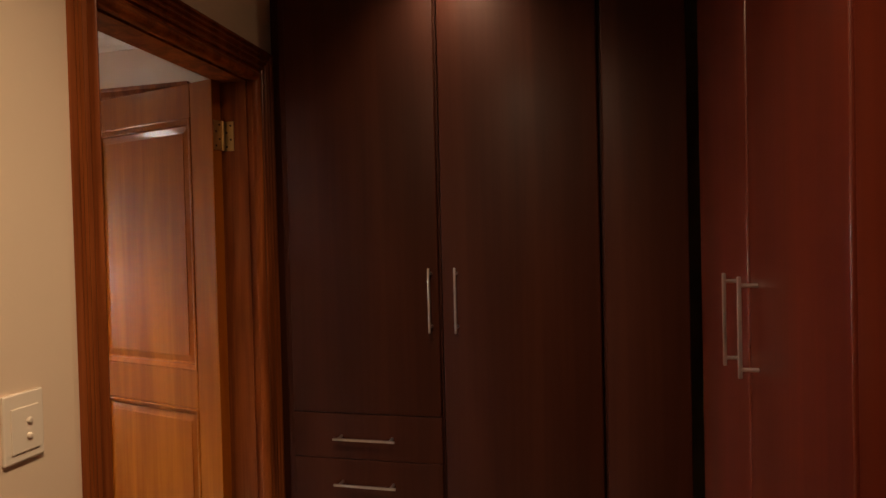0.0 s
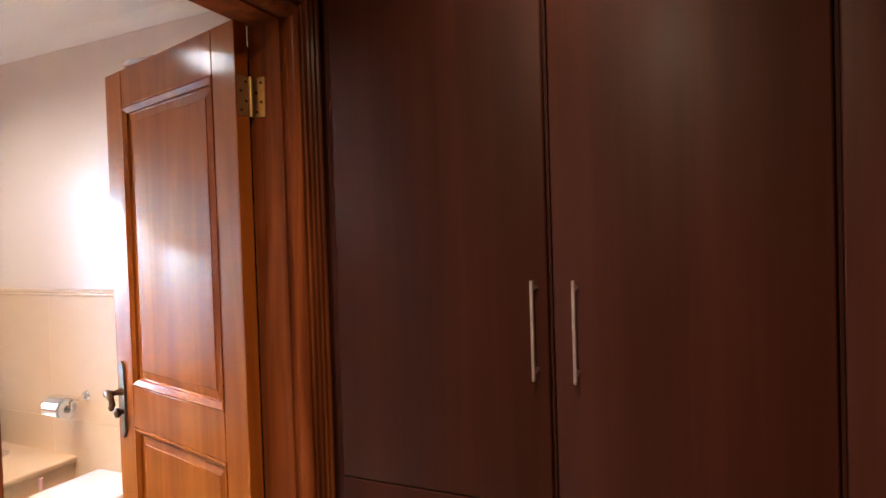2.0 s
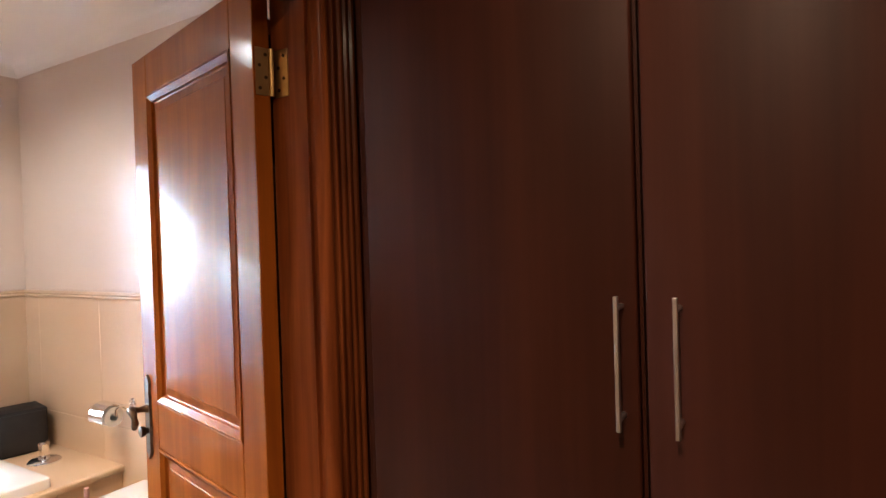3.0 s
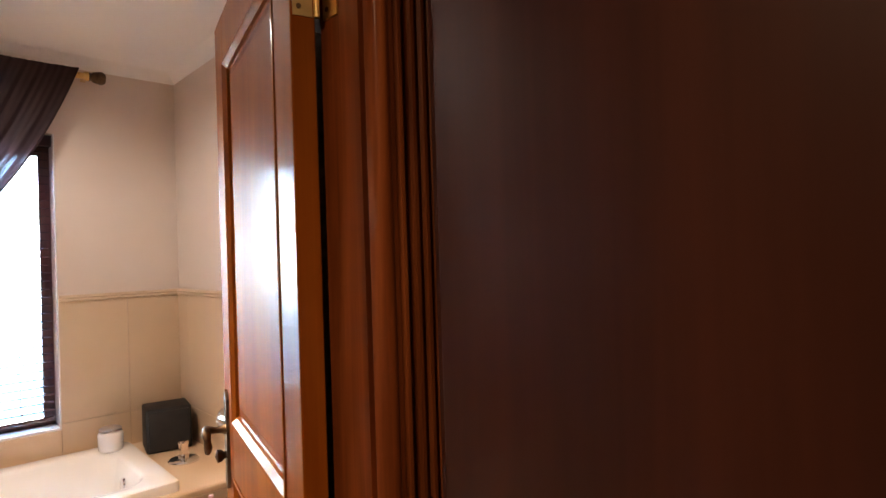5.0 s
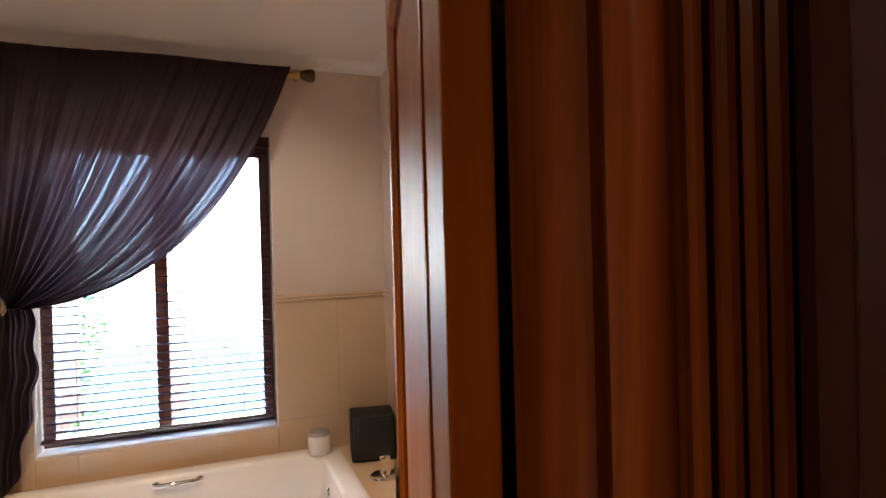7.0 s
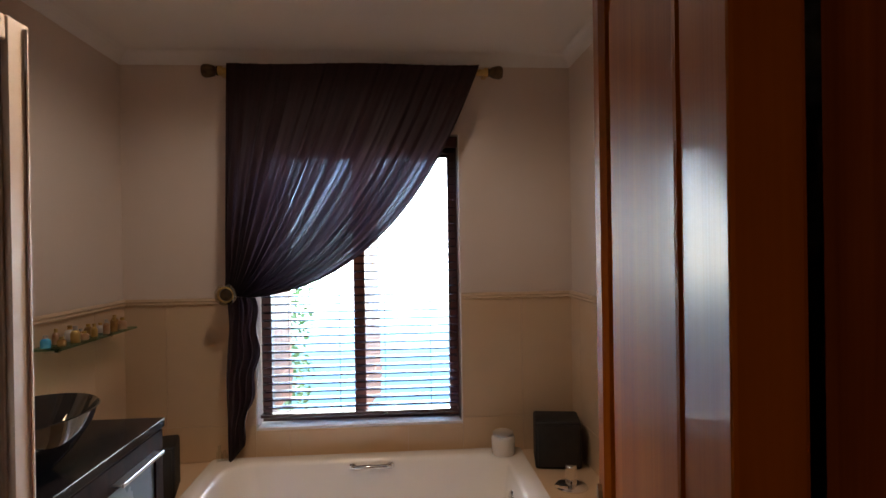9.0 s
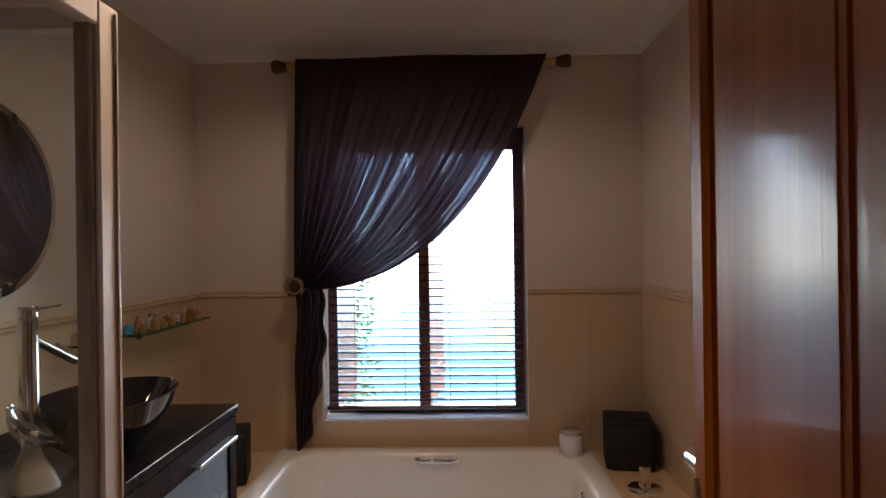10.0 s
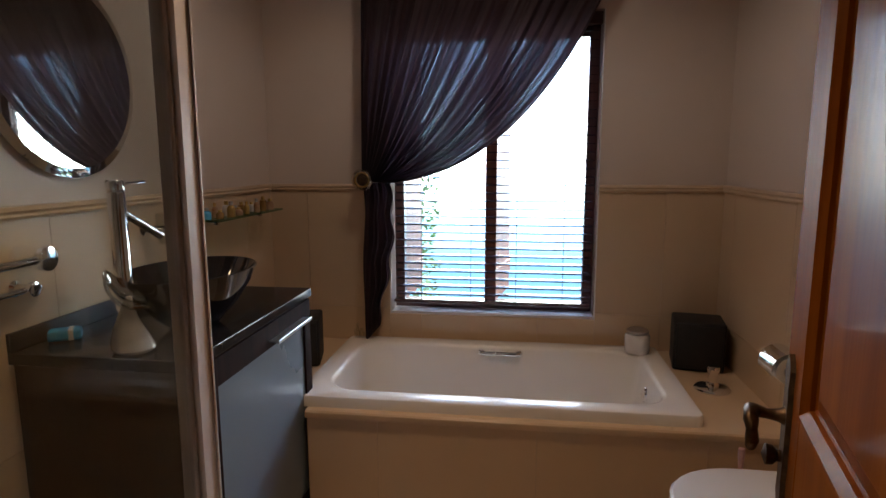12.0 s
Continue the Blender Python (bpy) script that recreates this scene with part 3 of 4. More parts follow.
for x in (WX0 + 0.16, -0.52, -0.29, WX1 - 0.16):
    part("cord", tube([(x, -0.026, WZ0 + 0.04), (x, -0.026, WZ1 - 0.05)], 0.0016, 6), BLACK_CLOTH, blind)

structure("backdrop", boxes(((-4.2, 6.2, -1.5), (3.6, 6.25, 5.0))), BACKDROP, "glowing sheet standing in for hazy daylight beyond the garden")
structure("ground", boxes(((-60, YW + 0.2, -0.35), (60, 80, -0.25))), GRASS, "green lawn outside the window")
plant = thing("garden_shrub", "green leafy shrub outside the window", "shrub", pose(-1.36, 5.0, -0.25))
part("trunk", tube([(0, 0, 0), (0.03, 0.02, 0.5), (-0.02, 0.0, 1.0), (0.02, 0.03, 1.5)], [0.035, 0.028, 0.02, 0.008], 8), FRAME_WOOD, plant)
bm = bmesh.new()
for k in range(1500):
    a, r, z = random.uniform(0, 6.283), random.uniform(0.02, 0.34), random.uniform(0.35, 1.75)
    c = Vector((r * math.cos(a), r * math.sin(a), z))
    m = Matrix.Translation(c) @ Euler((random.uniform(-1, 1), random.uniform(-1, 1), a)).to_matrix().to_4x4()
    l, w = random.uniform(0.05, 0.10), random.uniform(0.014, 0.026)
    vs = [bm.verts.new(m @ Vector(p)) for p in ((0, 0, 0), (l * 0.45, w, 0.006), (l, 0, -0.01), (l * 0.45, -w, 0.006))]
    bm.faces.new(vs)
crown = part("crown", bm, LEAF, plant)

# ---- curtain ----
rod = thing("curtain_rod", "gold curtain rod with turned wooden finials", "curtain rod", pose(0, YW - 0.085, 2.406))
part("pole", cylinder(0.016, 1.34, pose(-0.415, 0, 0, 0, 90, 0), 20), GOLD, rod, smooth=True)
for s, x in ((1, 0.245), (-1, -1.072)):
    part("finial", lathe([(0.018, 0), (0.024, 0.004), (0.018, 0.010), (0.026, 0.020), (0.032, 0.045), (0.033, 0.062), (0.026, 0.074), (0, 0.078)], 24, pose(x, 0, 0, 0, 90 * s, 0)), BRONZE, rod, "dull bronze turned finial", True)
for x in (0.235, -1.06):
    b = part("bracket", box((x - 0.012, 0.016, -0.012), (x + 0.012, 0.085, 0.012), 0.003), GOLD, rod)
    part("ring", lathe([(0.018, -0.010), (0.023, -0.010), (0.023, 0.010), (0.018, 0.010), (0.018, -0.010)], 20, pose(x, 0, 0, 0, 90, 0)), GOLD, rod, smooth=True)

curtain = thing("curtain", "sheer dark brown curtain swept aside to a tie-back", "curtain", pose(0, 0, 0))
CX0, CX1, CT = -1.046, 0.200, 2.436
TIE = Vector((-1.000, 1.320))
bm = bmesh.new()
uvs = bm.loops.layers.uv.new("UVMap")
NU, NV = 220, 60
grid = []
for i in range(NU + 1):
    u = i / NU
    top = Vector((CX0 + 0.022 + (CX1 - CX0 - 0.022) * u, CT - 0.004 * math.sin(u * 9)))
    end = Vector((CX0 + 0.006 + 0.115 * u ** 0.8, TIE.y - 0.012 * u))
    ctrl = Vector((end.x + 0.64 * (top.x - end.x) * u ** 0.35, CT + (end.y - CT) * (0.55 + 0.42 * u)))
    col = []
    for j in range(NV + 1):
        v = j / NV
        p = (1 - v) ** 2 * top + 2 * v * (1 - v) * ctrl + v * v * end
        gather = 0.35 + 0.65 * v
        y = YW - 0.116 + 0.0025 * (1 - v) * math.sin(u * 2 * math.pi * 40) + (0.10 + 0.9 * v) * 0.026 * math.sin(u * 2 * math.pi * 17 + 1.2 * math.sin(u * 31)) + 0.006 * min(1, 3 * v) * math.sin(u * 57 + v * 3)
        y -= 0.018 * v
        col.append(bm.verts.new((p.x, y, p.y)))
    grid.append(col)
for i in range(NU):
    for j in range(NV):
        f = bm.faces.new((grid[i][j], grid[i + 1][j], grid[i + 1][j + 1], grid[i][j + 1]))
        for loop, (a, b) in zip(f.loops, ((i, j), (i + 1, j), (i + 1, j + 1), (i, j + 1))):
            loop[uvs].uv = (a / NU, b / NV)
drape = part("drape", bm, SHEER, curtain, smooth=True)
bm = bmesh.new()
uvs = bm.loops.layers.uv.new("UVMap")
tail = []
for i in range(61):
    u = i / 60
    col = []
    for j in range(41):
        v = j / 40
        x0 = CX0 + 0.004 * math.sin(v * 9)
        x1 = CX0 + 0.135 + 0.030 * math.sin(v * 4.2) - 0.030 * v + 0.010 * math.sin(v * 21)
        z = TIE.y - 0.01 - (TIE.y - 0.51 - 0.10 * u) * v
        y = YW - 0.10 - 0.02 * v + (0.014 + 0.012 * v) * math.sin(u * 2 * math.pi * 3.3 + 2.6 * v + 1.4 * math.sin(u * 7 + 3 * v)) + 0.007 * math.sin(u * 41 + 9 * v) + 0.006 * math.sin(v * 13 + u * 12)
        col.append(bm.verts.new((x0 + (x1 - x0) * u, y, z)))
    tail.append(col)
for i in range(60):
    for j in range(40):
        f = bm.faces.new((tail[i][j], tail[i + 1][j], tail[i + 1][j + 1], tail[i][j + 1]))
        for loop, (a, b) in zip(f.loops, ((i, j), (i + 1, j), (i + 1, j + 1), (i, j + 1))):
            loop[uvs].uv = (a / 120, b / 40)
part("tail", bm, SHEER, curtain, smooth=True)
tie = thing("curtain_tieback", "round glass and gold curtain tie-back knob", "tie-back", pose(-1.032, YW, 1.325))
part("stem", cylinder(0.009, 0.16, pose(0, -0.08, 0, 90, 0, 0), 16), GOLD, tie)
part("ring", lathe([(0.040, 0), (0.048, 0.003), (0.053, 0.010), (0.048, 0.017), (0.040, 0.018), (0.036, 0.010), (0.040, 0)], 36, pose(0, -0.15, 0, 90, 0, 0)), CUT_GLASS, tie, "clear glass rim", True)
part("inner_ring", lathe([(0.030, 0.002), (0.037, 0.003), (0.038, 0.010), (0.033, 0.014), (0.029, 0.008), (0.030, 0.002)], 32, pose(0, -0.15, 0, 90, 0, 0)), GOLD, tie, "gold inner ring", True)
part("boss", lathe([(0.029, 0.002), (0.026, 0.008), (0.014, 0.012), (0, 0.013)], 24, pose(0, -0.15, 0, 90, 0, 0)), BRONZE, tie, "dark bronze boss", True)

# ---- bath and platform ----
platform = thing("bath_platform", "beige tiled platform round the bathtub", "bath surround")
BX0, BX1, BY0, BY1 = -1.130, 0.385, 1.782, 2.572
HX1, HY0, HY1 = BX1 - 0.05, BY0 + 0.05, BY1 - 0.05
part("ledge", box((-1.070, PY, PZ - 0.03), (XR, HY0, PZ)), TILE, platform)
part("ledge", box((-1.070, HY1, PZ - 0.03), (XR, YW, PZ)), TILE, platform)
part("ledge", box((HX1, HY0, PZ - 0.03), (XR, HY1, PZ)), TILE, platform)
part("ledge", box((XL, 1.872, PZ - 0.03), (-1.070, YW, PZ - 0.001)), TILE, platform)
part("apron_core", boxes(((-1.070, PY + 0.014, 0), (XR, PY + 0.03, PZ - 0.031))), GROUT, platform)
part("side_core", box((-1.070, PY + 0.03, 0), (-1.060, YW, PZ - 0.031)), GROUT, platform)
part("side_core", box((XL, 1.874, 0), (-1.071, 1.89, PZ - 0.031)), GROUT, platform)
nose = sweep([(0, 0), (0.012, 0), (0.016, 0.006), (0.016, 0.024), (0.010, 0.030), (0, 0.030)], [lambda a, b: (-1.070, PY - a + 0.002, PZ - 0.0305 + b), lambda a, b: (XR, PY - a + 0.002, PZ - 0.0305 + b)])
part("edge_strip", nose, TILE, platform, smooth=True)

tub = thing("bathtub", "cream acrylic built-in bathtub with wide rim", "bathtub", pose((BX0 + BX1) / 2, (BY0 + BY1) / 2, PZ))
hw, hd, rise = (BX1 - BX0) / 2, (BY1 - BY0) / 2, RIM - PZ


def rounded(w, d, r, z, n=8):
    pts = []
    for cx, cy, a0 in ((w - r, d - r, 0), (-w + r, d - r, 90), (-w + r, -d + r, 180), (w - r, -d + r, 270)):
        for k in range(n + 1):
            a = radians(a0 + 90 * k / n)
            pts.append((cx + r * math.cos(a), cy + r * math.sin(a), z))
    return pts


def rings_mesh(rings, closed_end=True):
    bm = bmesh.new()
    made = [[bm.verts.new(p) for p in ring] for ring in rings]
    for a, b in zip(made, made[1:]):
        for k in range(len(a)):
            bm.faces.new((a[k], a[(k + 1) % len(a)], b[(k + 1) % len(b)], b[k]))
    if closed_end:
        bm.faces.new(made[-1])
    return bm


shell = rings_mesh([rounded(hw, hd, 0.03, 0.0), rounded(hw, hd, 0.03, rise - 0.012), rounded(hw - 0.004, hd - 0.004, 0.03, rise - 0.003), rounded(hw - 0.012, hd - 0.012, 0.03, rise),
                    rounded(hw - 0.085, hd - 0.075, 0.13, rise), rounded(hw - 0.096, hd - 0.086, 0.13, rise - 0.006), rounded(hw - 0.102, hd - 0.092, 0.13, rise - 0.02),
                    rounded(hw - 0.130, hd - 0.105, 0.13, rise - 0.20), rounded(hw - 0.19, hd - 0.13, 0.13, rise - 0.36), rounded(hw - 0.26, hd - 0.20, 0.1, rise - 0.395)])
part("shell", shell, ACRYLIC, tub, smooth=True)
gz, gy = rise - 0.034, hd - 0.096
grip = part("grip", tube([(-0.075, gy + 0.004, gz), (-0.070, gy - 0.014, gz), (-0.055, gy - 0.020, gz), (0.085, gy - 0.020, gz), (0.100, gy - 0.014, gz), (0.105, gy + 0.004, gz)], 0.0115, 12), CHROME, tub, "chrome grip handle", True)
for x in (-0.075, 0.105):
    part("grip_foot", lathe([(0.016, 0), (0.016, 0.005), (0.010, 0.009), (0, 0.009)], 20, pose(x, gy + 0.002, gz, 90, 0, 0)), CHROME, tub, smooth=True)
part("overflow", lathe([(0, 0.010), (0.022, 0.009), (0.030, 0.004), (0.032, 0)], 24, pose(hw - 0.117, 0.03, rise - 0.10, 0, -82, 0)), CHROME, tub, "chrome overflow cap", True)

# things on the platform and rim
mixer = thing("bath_mixer", "chrome bath mixer knob on a round plate", "tap", pose(0.522, 2.155, PZ) @ Matrix.Diagonal((1.15, 1.15, 1.45, 1)))
part("plate", lathe([(0.062, 0), (0.062, 0.004), (0.055, 0.009), (0.024, 0.012), (0, 0.012)], 32), CHROME, mixer, smooth=True)
part("knob", lathe([(0.022, 0.010), (0.022, 0.018), (0.017, 0.024), (0.019, 0.050), (0.022, 0.062), (0.018, 0.068), (0, 0.070)], 24), CHROME, mixer, smooth=True)
part("lever", tube([(0.0, 0, 0.060), (0.0, -0.028, 0.066)], 0.005, 8), CHROME, mixer)


def speaker(m, label):
    s = thing("loudspeaker", label, "loudspeaker", m)
    part("body", box((-0.108, -0.095, 0), (0.108, 0.100, 0.222), 0.012, 3), BLACK_CLOTH, s, smooth=True)
    part("grille", box((-0.098, -0.108, 0.012), (0.098, -0.094, 0.210), 0.008, 2), BLACK_CLOTH, s, "black cloth grille", True)
    return s


speaker(pose(0.540, 2.450, PZ, 0, 0, -10), "black cube loudspeaker on the bath ledge")
speaker(pose(-1.300, 2.280, PZ, 0, 0, 14), "black cube loudspeaker tucked behind the vanity")
jar = thing("candle_jar", "frosted white glass jar with a silvery lid", "jar", pose(0.280, 2.470, RIM))
part("body", lathe([(0, 0), (0.050, 0), (0.055, 0.006), (0.057, 0.080), (0.052, 0.090), (0.040, 0.094)], 28), WHITE, jar, smooth=True)
part("lid", lathe([(0.042, 0.092), (0.050, 0.094), (0.050, 0.106), (0.040, 0.113), (0, 0.115)], 28), STEEL, jar, "silvery lid", True)
for x, y, h in ((-1.085, 2.530, 0.075), (-1.062, 2.535, 0.05)):
    g = thing("glass_bottle", "small clear glass bottle on the bath rim", "bottle", pose(x, y, RIM), "rim bottles")
    part("body", lathe([(0, 0), (0.014, 0), (0.016, h * 0.5), (0.007, h * 0.7), (0.007, h)], 16), GLASS, g, smooth=True)

# ---- toilet ----
toilet = thing("toilet", "white ceramic back-to-wall toilet with closed lid", "toilet", pose(XR, 1.410, 0, 0, 0, 180))


def dee(length, width, z, taper=1.0, n=14):
    pts = [(0.0, -width / 2, z), (0.0, width / 2, z)]
    straight = length - width * 0.62
    for k in range(n + 1):
        a = radians(90 - 180 * k / n)
        pts.append((straight + width * 0.62 * math.cos(a), width / 2 * math.sin(a), z))
    return pts


part("bowl", rings_mesh([dee(0.34, 0.22, 0.0), dee(0.36, 0.24, 0.10), dee(0.44, 0.31, 0.27), dee(0.49, 0.355, 0.36), dee(0.495, 0.36, 0.385), dee(0.49, 0.355, 0.392)]), CERAMIC, toilet, smooth=True)
part("seat", rings_mesh([dee(0.500, 0.370, 0.393), dee(0.505, 0.375, 0.398), dee(0.505, 0.375, 0.408), dee(0.500, 0.370, 0.412)]), SEAT_TRIM, toilet, "cream toilet seat", True)
part("lid", rings_mesh([dee(0.500, 0.370, 0.414), dee(0.506, 0.376, 0.420), dee(0.506, 0.376, 0.430), dee(0.498, 0.368, 0.438), dee(0.40, 0.28, 0.443)]), CERAMIC, toilet, "white closed lid", True)
brush = thing("toilet_brush", "pink handled toilet brush in a white holder", "toilet brush", pose(0.475, 1.690, 0))
part("holder", lathe([(0, 0), (0.045, 0), (0.048, 0.01), (0.042, 0.30), (0.036, 0.305)], 24), CERAMIC, brush, smooth=True)
part("handle", lathe([(0.008, 0.28), (0.008, 0.40), (0.011, 0.43), (0.010, 0.46), (0, 0.465)], 16), PINK, brush, smooth=True)

holder = thing("toilet_roll_holder", "chrome toilet roll holder with hinged cover", "toilet roll holder", pose(XR - 0.008, 1.705, 0.752))
part("rosette", lathe([(0.026, 0), (0.026, 0.006), (0.020, 0.012), (0, 0.013)], 24, pose(0, -0.055, 0.035, 0, -90, 0)), CHROME, holder, smooth=True)
part("arm", tube([(0, -0.055, 0.035), (-0.070, -0.055, 0.035), (-0.085, -0.055, 0.025), (-0.085, -0.055, 0.0), (-0.085, 0.060, 0.0)], 0.006, 10), CHROME, holder, smooth=True)
cover = [(0.060 * math.cos(radians(a)), 0.060 * math.sin(radians(a))) for a in range(20, 205, 15)]
cover += [(0.058 * math.cos(radians(a)), 0.058 * math.sin(radians(a))) for a in range(200, 15, -15)]
part("cover", sweep(cover, [lambda a, b: (-0.085 + a, -0.045, b - 0.006), lambda a, b: (-0.085 + a, 0.062, b - 0.006)]), CHROME, holder, smooth=True)
part("roll", lathe([(0.020, -0.05), (0.044, -0.05), (0.044, 0.05), (0.020, 0.05), (0.020, -0.05)], 28, pose(-0.085, 0.008, -0.008, 90, 0, 0)), PAPER, holder, "white paper roll", True)

# ---- behind the door ----
tall = thing("linen_cupboard", "tall dark wooden linen cupboard behind the door", "cupboard")
part("body", box((0.305, 0.300, 0.0), (XR - 0.010, 0.770, 2.105)), VANITY_WOOD, tall)
part("cornice", sweep([(0, 0), (0.008, 0), (0.010, 0.012), (0.018, 0.030), (0.018, 0.045), (0, 0.045)], [lambda a, b: (0.305 - a, 0.300, 2.106 + b), lambda a, b: (0.305 - a, 0.770 + a, 2.106 + b), lambda a, b: (XR - 0.010, 0.770 + a, 2.106 + b)]), FRAME_WOOD, tall)
part("cornice_top", box((0.305, 0.300, 2.107), (XR - 0.010, 0.770, 2.149)), FRAME_WOOD, tall)
for y0, y1 in ((0.304, 0.534), (0.536, 0.766)):
    part("cupboard_door", box((0.287, y0, 0.09), (0.303, y1, 2.09), 0.003), VANITY_WOOD, tall)
robe = thing("bathrobe", "grey patterned bathrobe hanging behind the door", "bathrobe")
bm = bmesh.new()
cols = []
for i in range(41):
    u = i / 40
    col = []
    for j in range(31):
        v = j / 30
        w = 0.05 + 0.10 * min(1, v * 3)
        x = 0.215 + (0.018 + 0.012 * v) * math.sin(u * 26 + 2 * v) + 0.006 * math.sin(v * 25 + u * 9)
        col.append(bm.verts.new((x - 0.012 * v, 0.310 + (u - 0.5) * 2 * w * 1.15, 1.930 - 1.25 * v + 0.01 * math.sin(u * 20))))
    cols.append(col)
for i in range(40):
    for j in range(30):
        bm.faces.new((cols[i][j], cols[i + 1][j], cols[i + 1][j + 1], cols[i][j + 1]))
bmesh.ops.solidify(bm, geom=bm.faces[:], thickness=0.004)
part("cloth", bm, GREY_CLOTH, robe, smooth=True)
part("hook", tube([(0.288, 0.310, 1.95), (0.250, 0.310, 1.93), (0.222, 0.310, 1.925), (0.215, 0.310, 1.940)], 0.005, 8), CHROME, robe, "chrome hook")

# ---- vanity ----
VX, VY0, VY1, VT = -1.085, 1.020, 1.865, 0.930
vanity = thing("vanity_cabinet", "dark wood vanity cabinet with frosted glass doors", "cabinet")
part("body", box((XL, VY0 + 0.015, 0.06), (VX - 0.018, VY1 - 0.004, VT - 0.034)), VANITY_WOOD, vanity)
part("plinth", box((XL, VY0 + 0.03, 0.0), (VX - 0.07, VY1 - 0.03, 0.06)), VANITY_WOOD, vanity)
part("filler_panel", box((VX - 0.016, VY0 + 0.015, 0.065), (VX + 0.006, VY0 + 0.088, VT - 0.040), 0.002), VANITY_WOOD, vanity)
for a, wide in ((VY0 + 0.090, VY1 - VY0 - 0.096),):
    bm = slab_frame(a + 0.002, a + wide - 0.002, 0.065, VT - 0.040, a + 0.050, a + wide - 0.060, 0.135, VT - 0.120, 0, 0.024)
    for v in bm.verts:
        v.co = (VX - 0.016 + v.co.y, v.co.x, v.co.z)
    d = part("cabinet_door", bm, VANITY_WOOD, vanity)
    part("glass_panel", box((VX - 0.008, a + 0.046, 0.131), (VX, a + wide - 0.056, VT - 0.116)), FROSTED, d, "frosted glass panel")
    pull_bm = box((VX + 0.008, a + wide * 0.50, VT - 0.098), (VX + 0.040, a + wide - 0.075, VT - 0.093), 0.0015)
    box((VX + 0.038, a + wide * 0.50, VT - 0.104), (VX + 0.044, a + wide - 0.075, VT - 0.091), 0.0015, 1, pull_bm)
    part("handle", pull_bm, STEEL, d, "flat steel pull handle")
counter = thing("countertop", "polished black granite vanity countertop", "countertop")
part("upstand", box((XL, VY0, VT), (XL + 0.018, VY1, VT + 0.050), 0.002), GRANITE, counter)
part("slab", box((XL, VY0, VT - 0.032), (VX + 0.014, VY1, VT), 0.003, 2), GRANITE, counter)

basin = thing("vessel_basin", "glossy black glass bowl basin on the vanity", "basin", pose(-1.235, 1.330, VT))
bowl_bm = lathe([(0, 0.004), (0.050, 0.0), (0.075, 0.004), (0.140, 0.065), (0.185, 0.125), (0.205, 0.166), (0.208, 0.170), (0.204, 0.172), (0.181, 0.132), (0.135, 0.074), (0.070, 0.020), (0, 0.014)], 56)
bmesh.ops.scale(bowl_bm, vec=(0.84, 1.10, 1), verts=bowl_bm.verts)
part("bowl", bowl_bm, BLACK_GLASS, basin, smooth=True)
part("drain", lathe([(0, 0.024), (0.022, 0.023), (0.026, 0.018)], 20), CHROME, basin)

tap = thing("basin_tap", "tall chrome pillar basin tap", "tap", pose(-1.330, 1.160, VT))
part("pillar", lathe([(0.030, 0), (0.030, 0.006), (0.023, 0.010), (0.023, 0.400), (0.019, 0.406), (0.023, 0.410), (0.023, 0.432), (0.020, 0.436), (0, 0.436)], 32), CHROME, tap, smooth=True)
part("spout", tube([(0.004, 0.012, 0.350), (0.024, 0.140, 0.272)], 0.0115, 14), CHROME, tap, smooth=True)
part("lever", tube([(0, 0.0, 0.424), (0, 0.120, 0.427)], 0.0042, 8), CHROME, tap)

tumbler = thing("tumbler_holder", "chrome wall mounted tumbler holder", "tumbler holder", pose(XL + 0.008, 1.590, 1.185))
part("rosette", lathe([(0.024, 0), (0.024, 0.006), (0.016, 0.014), (0.012, 0.050)], 24, pose(0, 0, 0, 0, 90, 0)), CHROME, tumbler, smooth=True)
part("ring", lathe([(0.034, -0.008), (0.040, -0.008), (0.041, 0.008), (0.034, 0.008), (0.034, -0.008)], 28, pose(0.088, 0, 0)), CHROME, tumbler, smooth=True)
part("glass", lathe([(0, -0.05), (0.028, -0.05), (0.033, 0.055), (0.031, 0.055), (0.026, -0.046), (0, -0.046)], 28, pose(0.088, 0, 0)), GLASS, tumbler, "clear tumbler", True)

swan = thing("figurine", "white porcelain ornament holding a clear glass leaf dish", "ornament", pose(-1.262, 1.085, VT) @ Matrix.Diagonal((0.80, 0.80, 0.94, 1)))
bm = lathe([(0, 0), (0.050, 0.0), (0.058, 0.008), (0.056, 0.030), (0.045, 0.060), (0.031, 0.092), (0.020, 0.120), (0.013, 0.142), (0.009, 0.152), (0, 0.154)], 28)
for v in bm.verts:
    # swept tail on one side, gentle flutes round the skirt
    lift = max(0.0, 1 - v.co.z / 0.10)
    ang = math.atan2(v.co.y, v.co.x)
    swell = 1 + 0.22 * lift * max(0.0, math.cos(ang - 0.3)) + 0.03 * lift * math.sin(7 * ang)
    v.co.x, v.co.y = v.co.x * swell - 0.012 * math.sin(v.co.z * 20), v.co.y * swell
part("body", bm, PEARL, swan, smooth=True)
loop = []
for k in range(41):
    a = 2 * math.pi * k / 40
    r = 1 + 0.10 * math.sin(3 * a)
    loop.append((0.088 * r * math.cos(a), 0.046 * r * math.sin(a), 0.010 * math.cos(2 * a)))
bm = tube(loop, 0.0075, 8)
dish = lathe([(0, -0.012), (0.030, -0.010), (0.055, 0.000), (0.064, 0.008), (0.062, 0.011), (0.050, 0.003), (0.028, -0.006), (0, -0.008)], 28)
bmesh.ops.transform(dish, matrix=Matrix.Diagonal((1.25, 0.66, 1.2, 1)), verts=dish.verts)
tilt = pose(-0.012, 0.0, 0.160, 12, 38, 18) @ Matrix.Diagonal((0.88, 0.88, 1, 1))
bmesh.ops.transform(dish, matrix=tilt, verts=dish.verts)
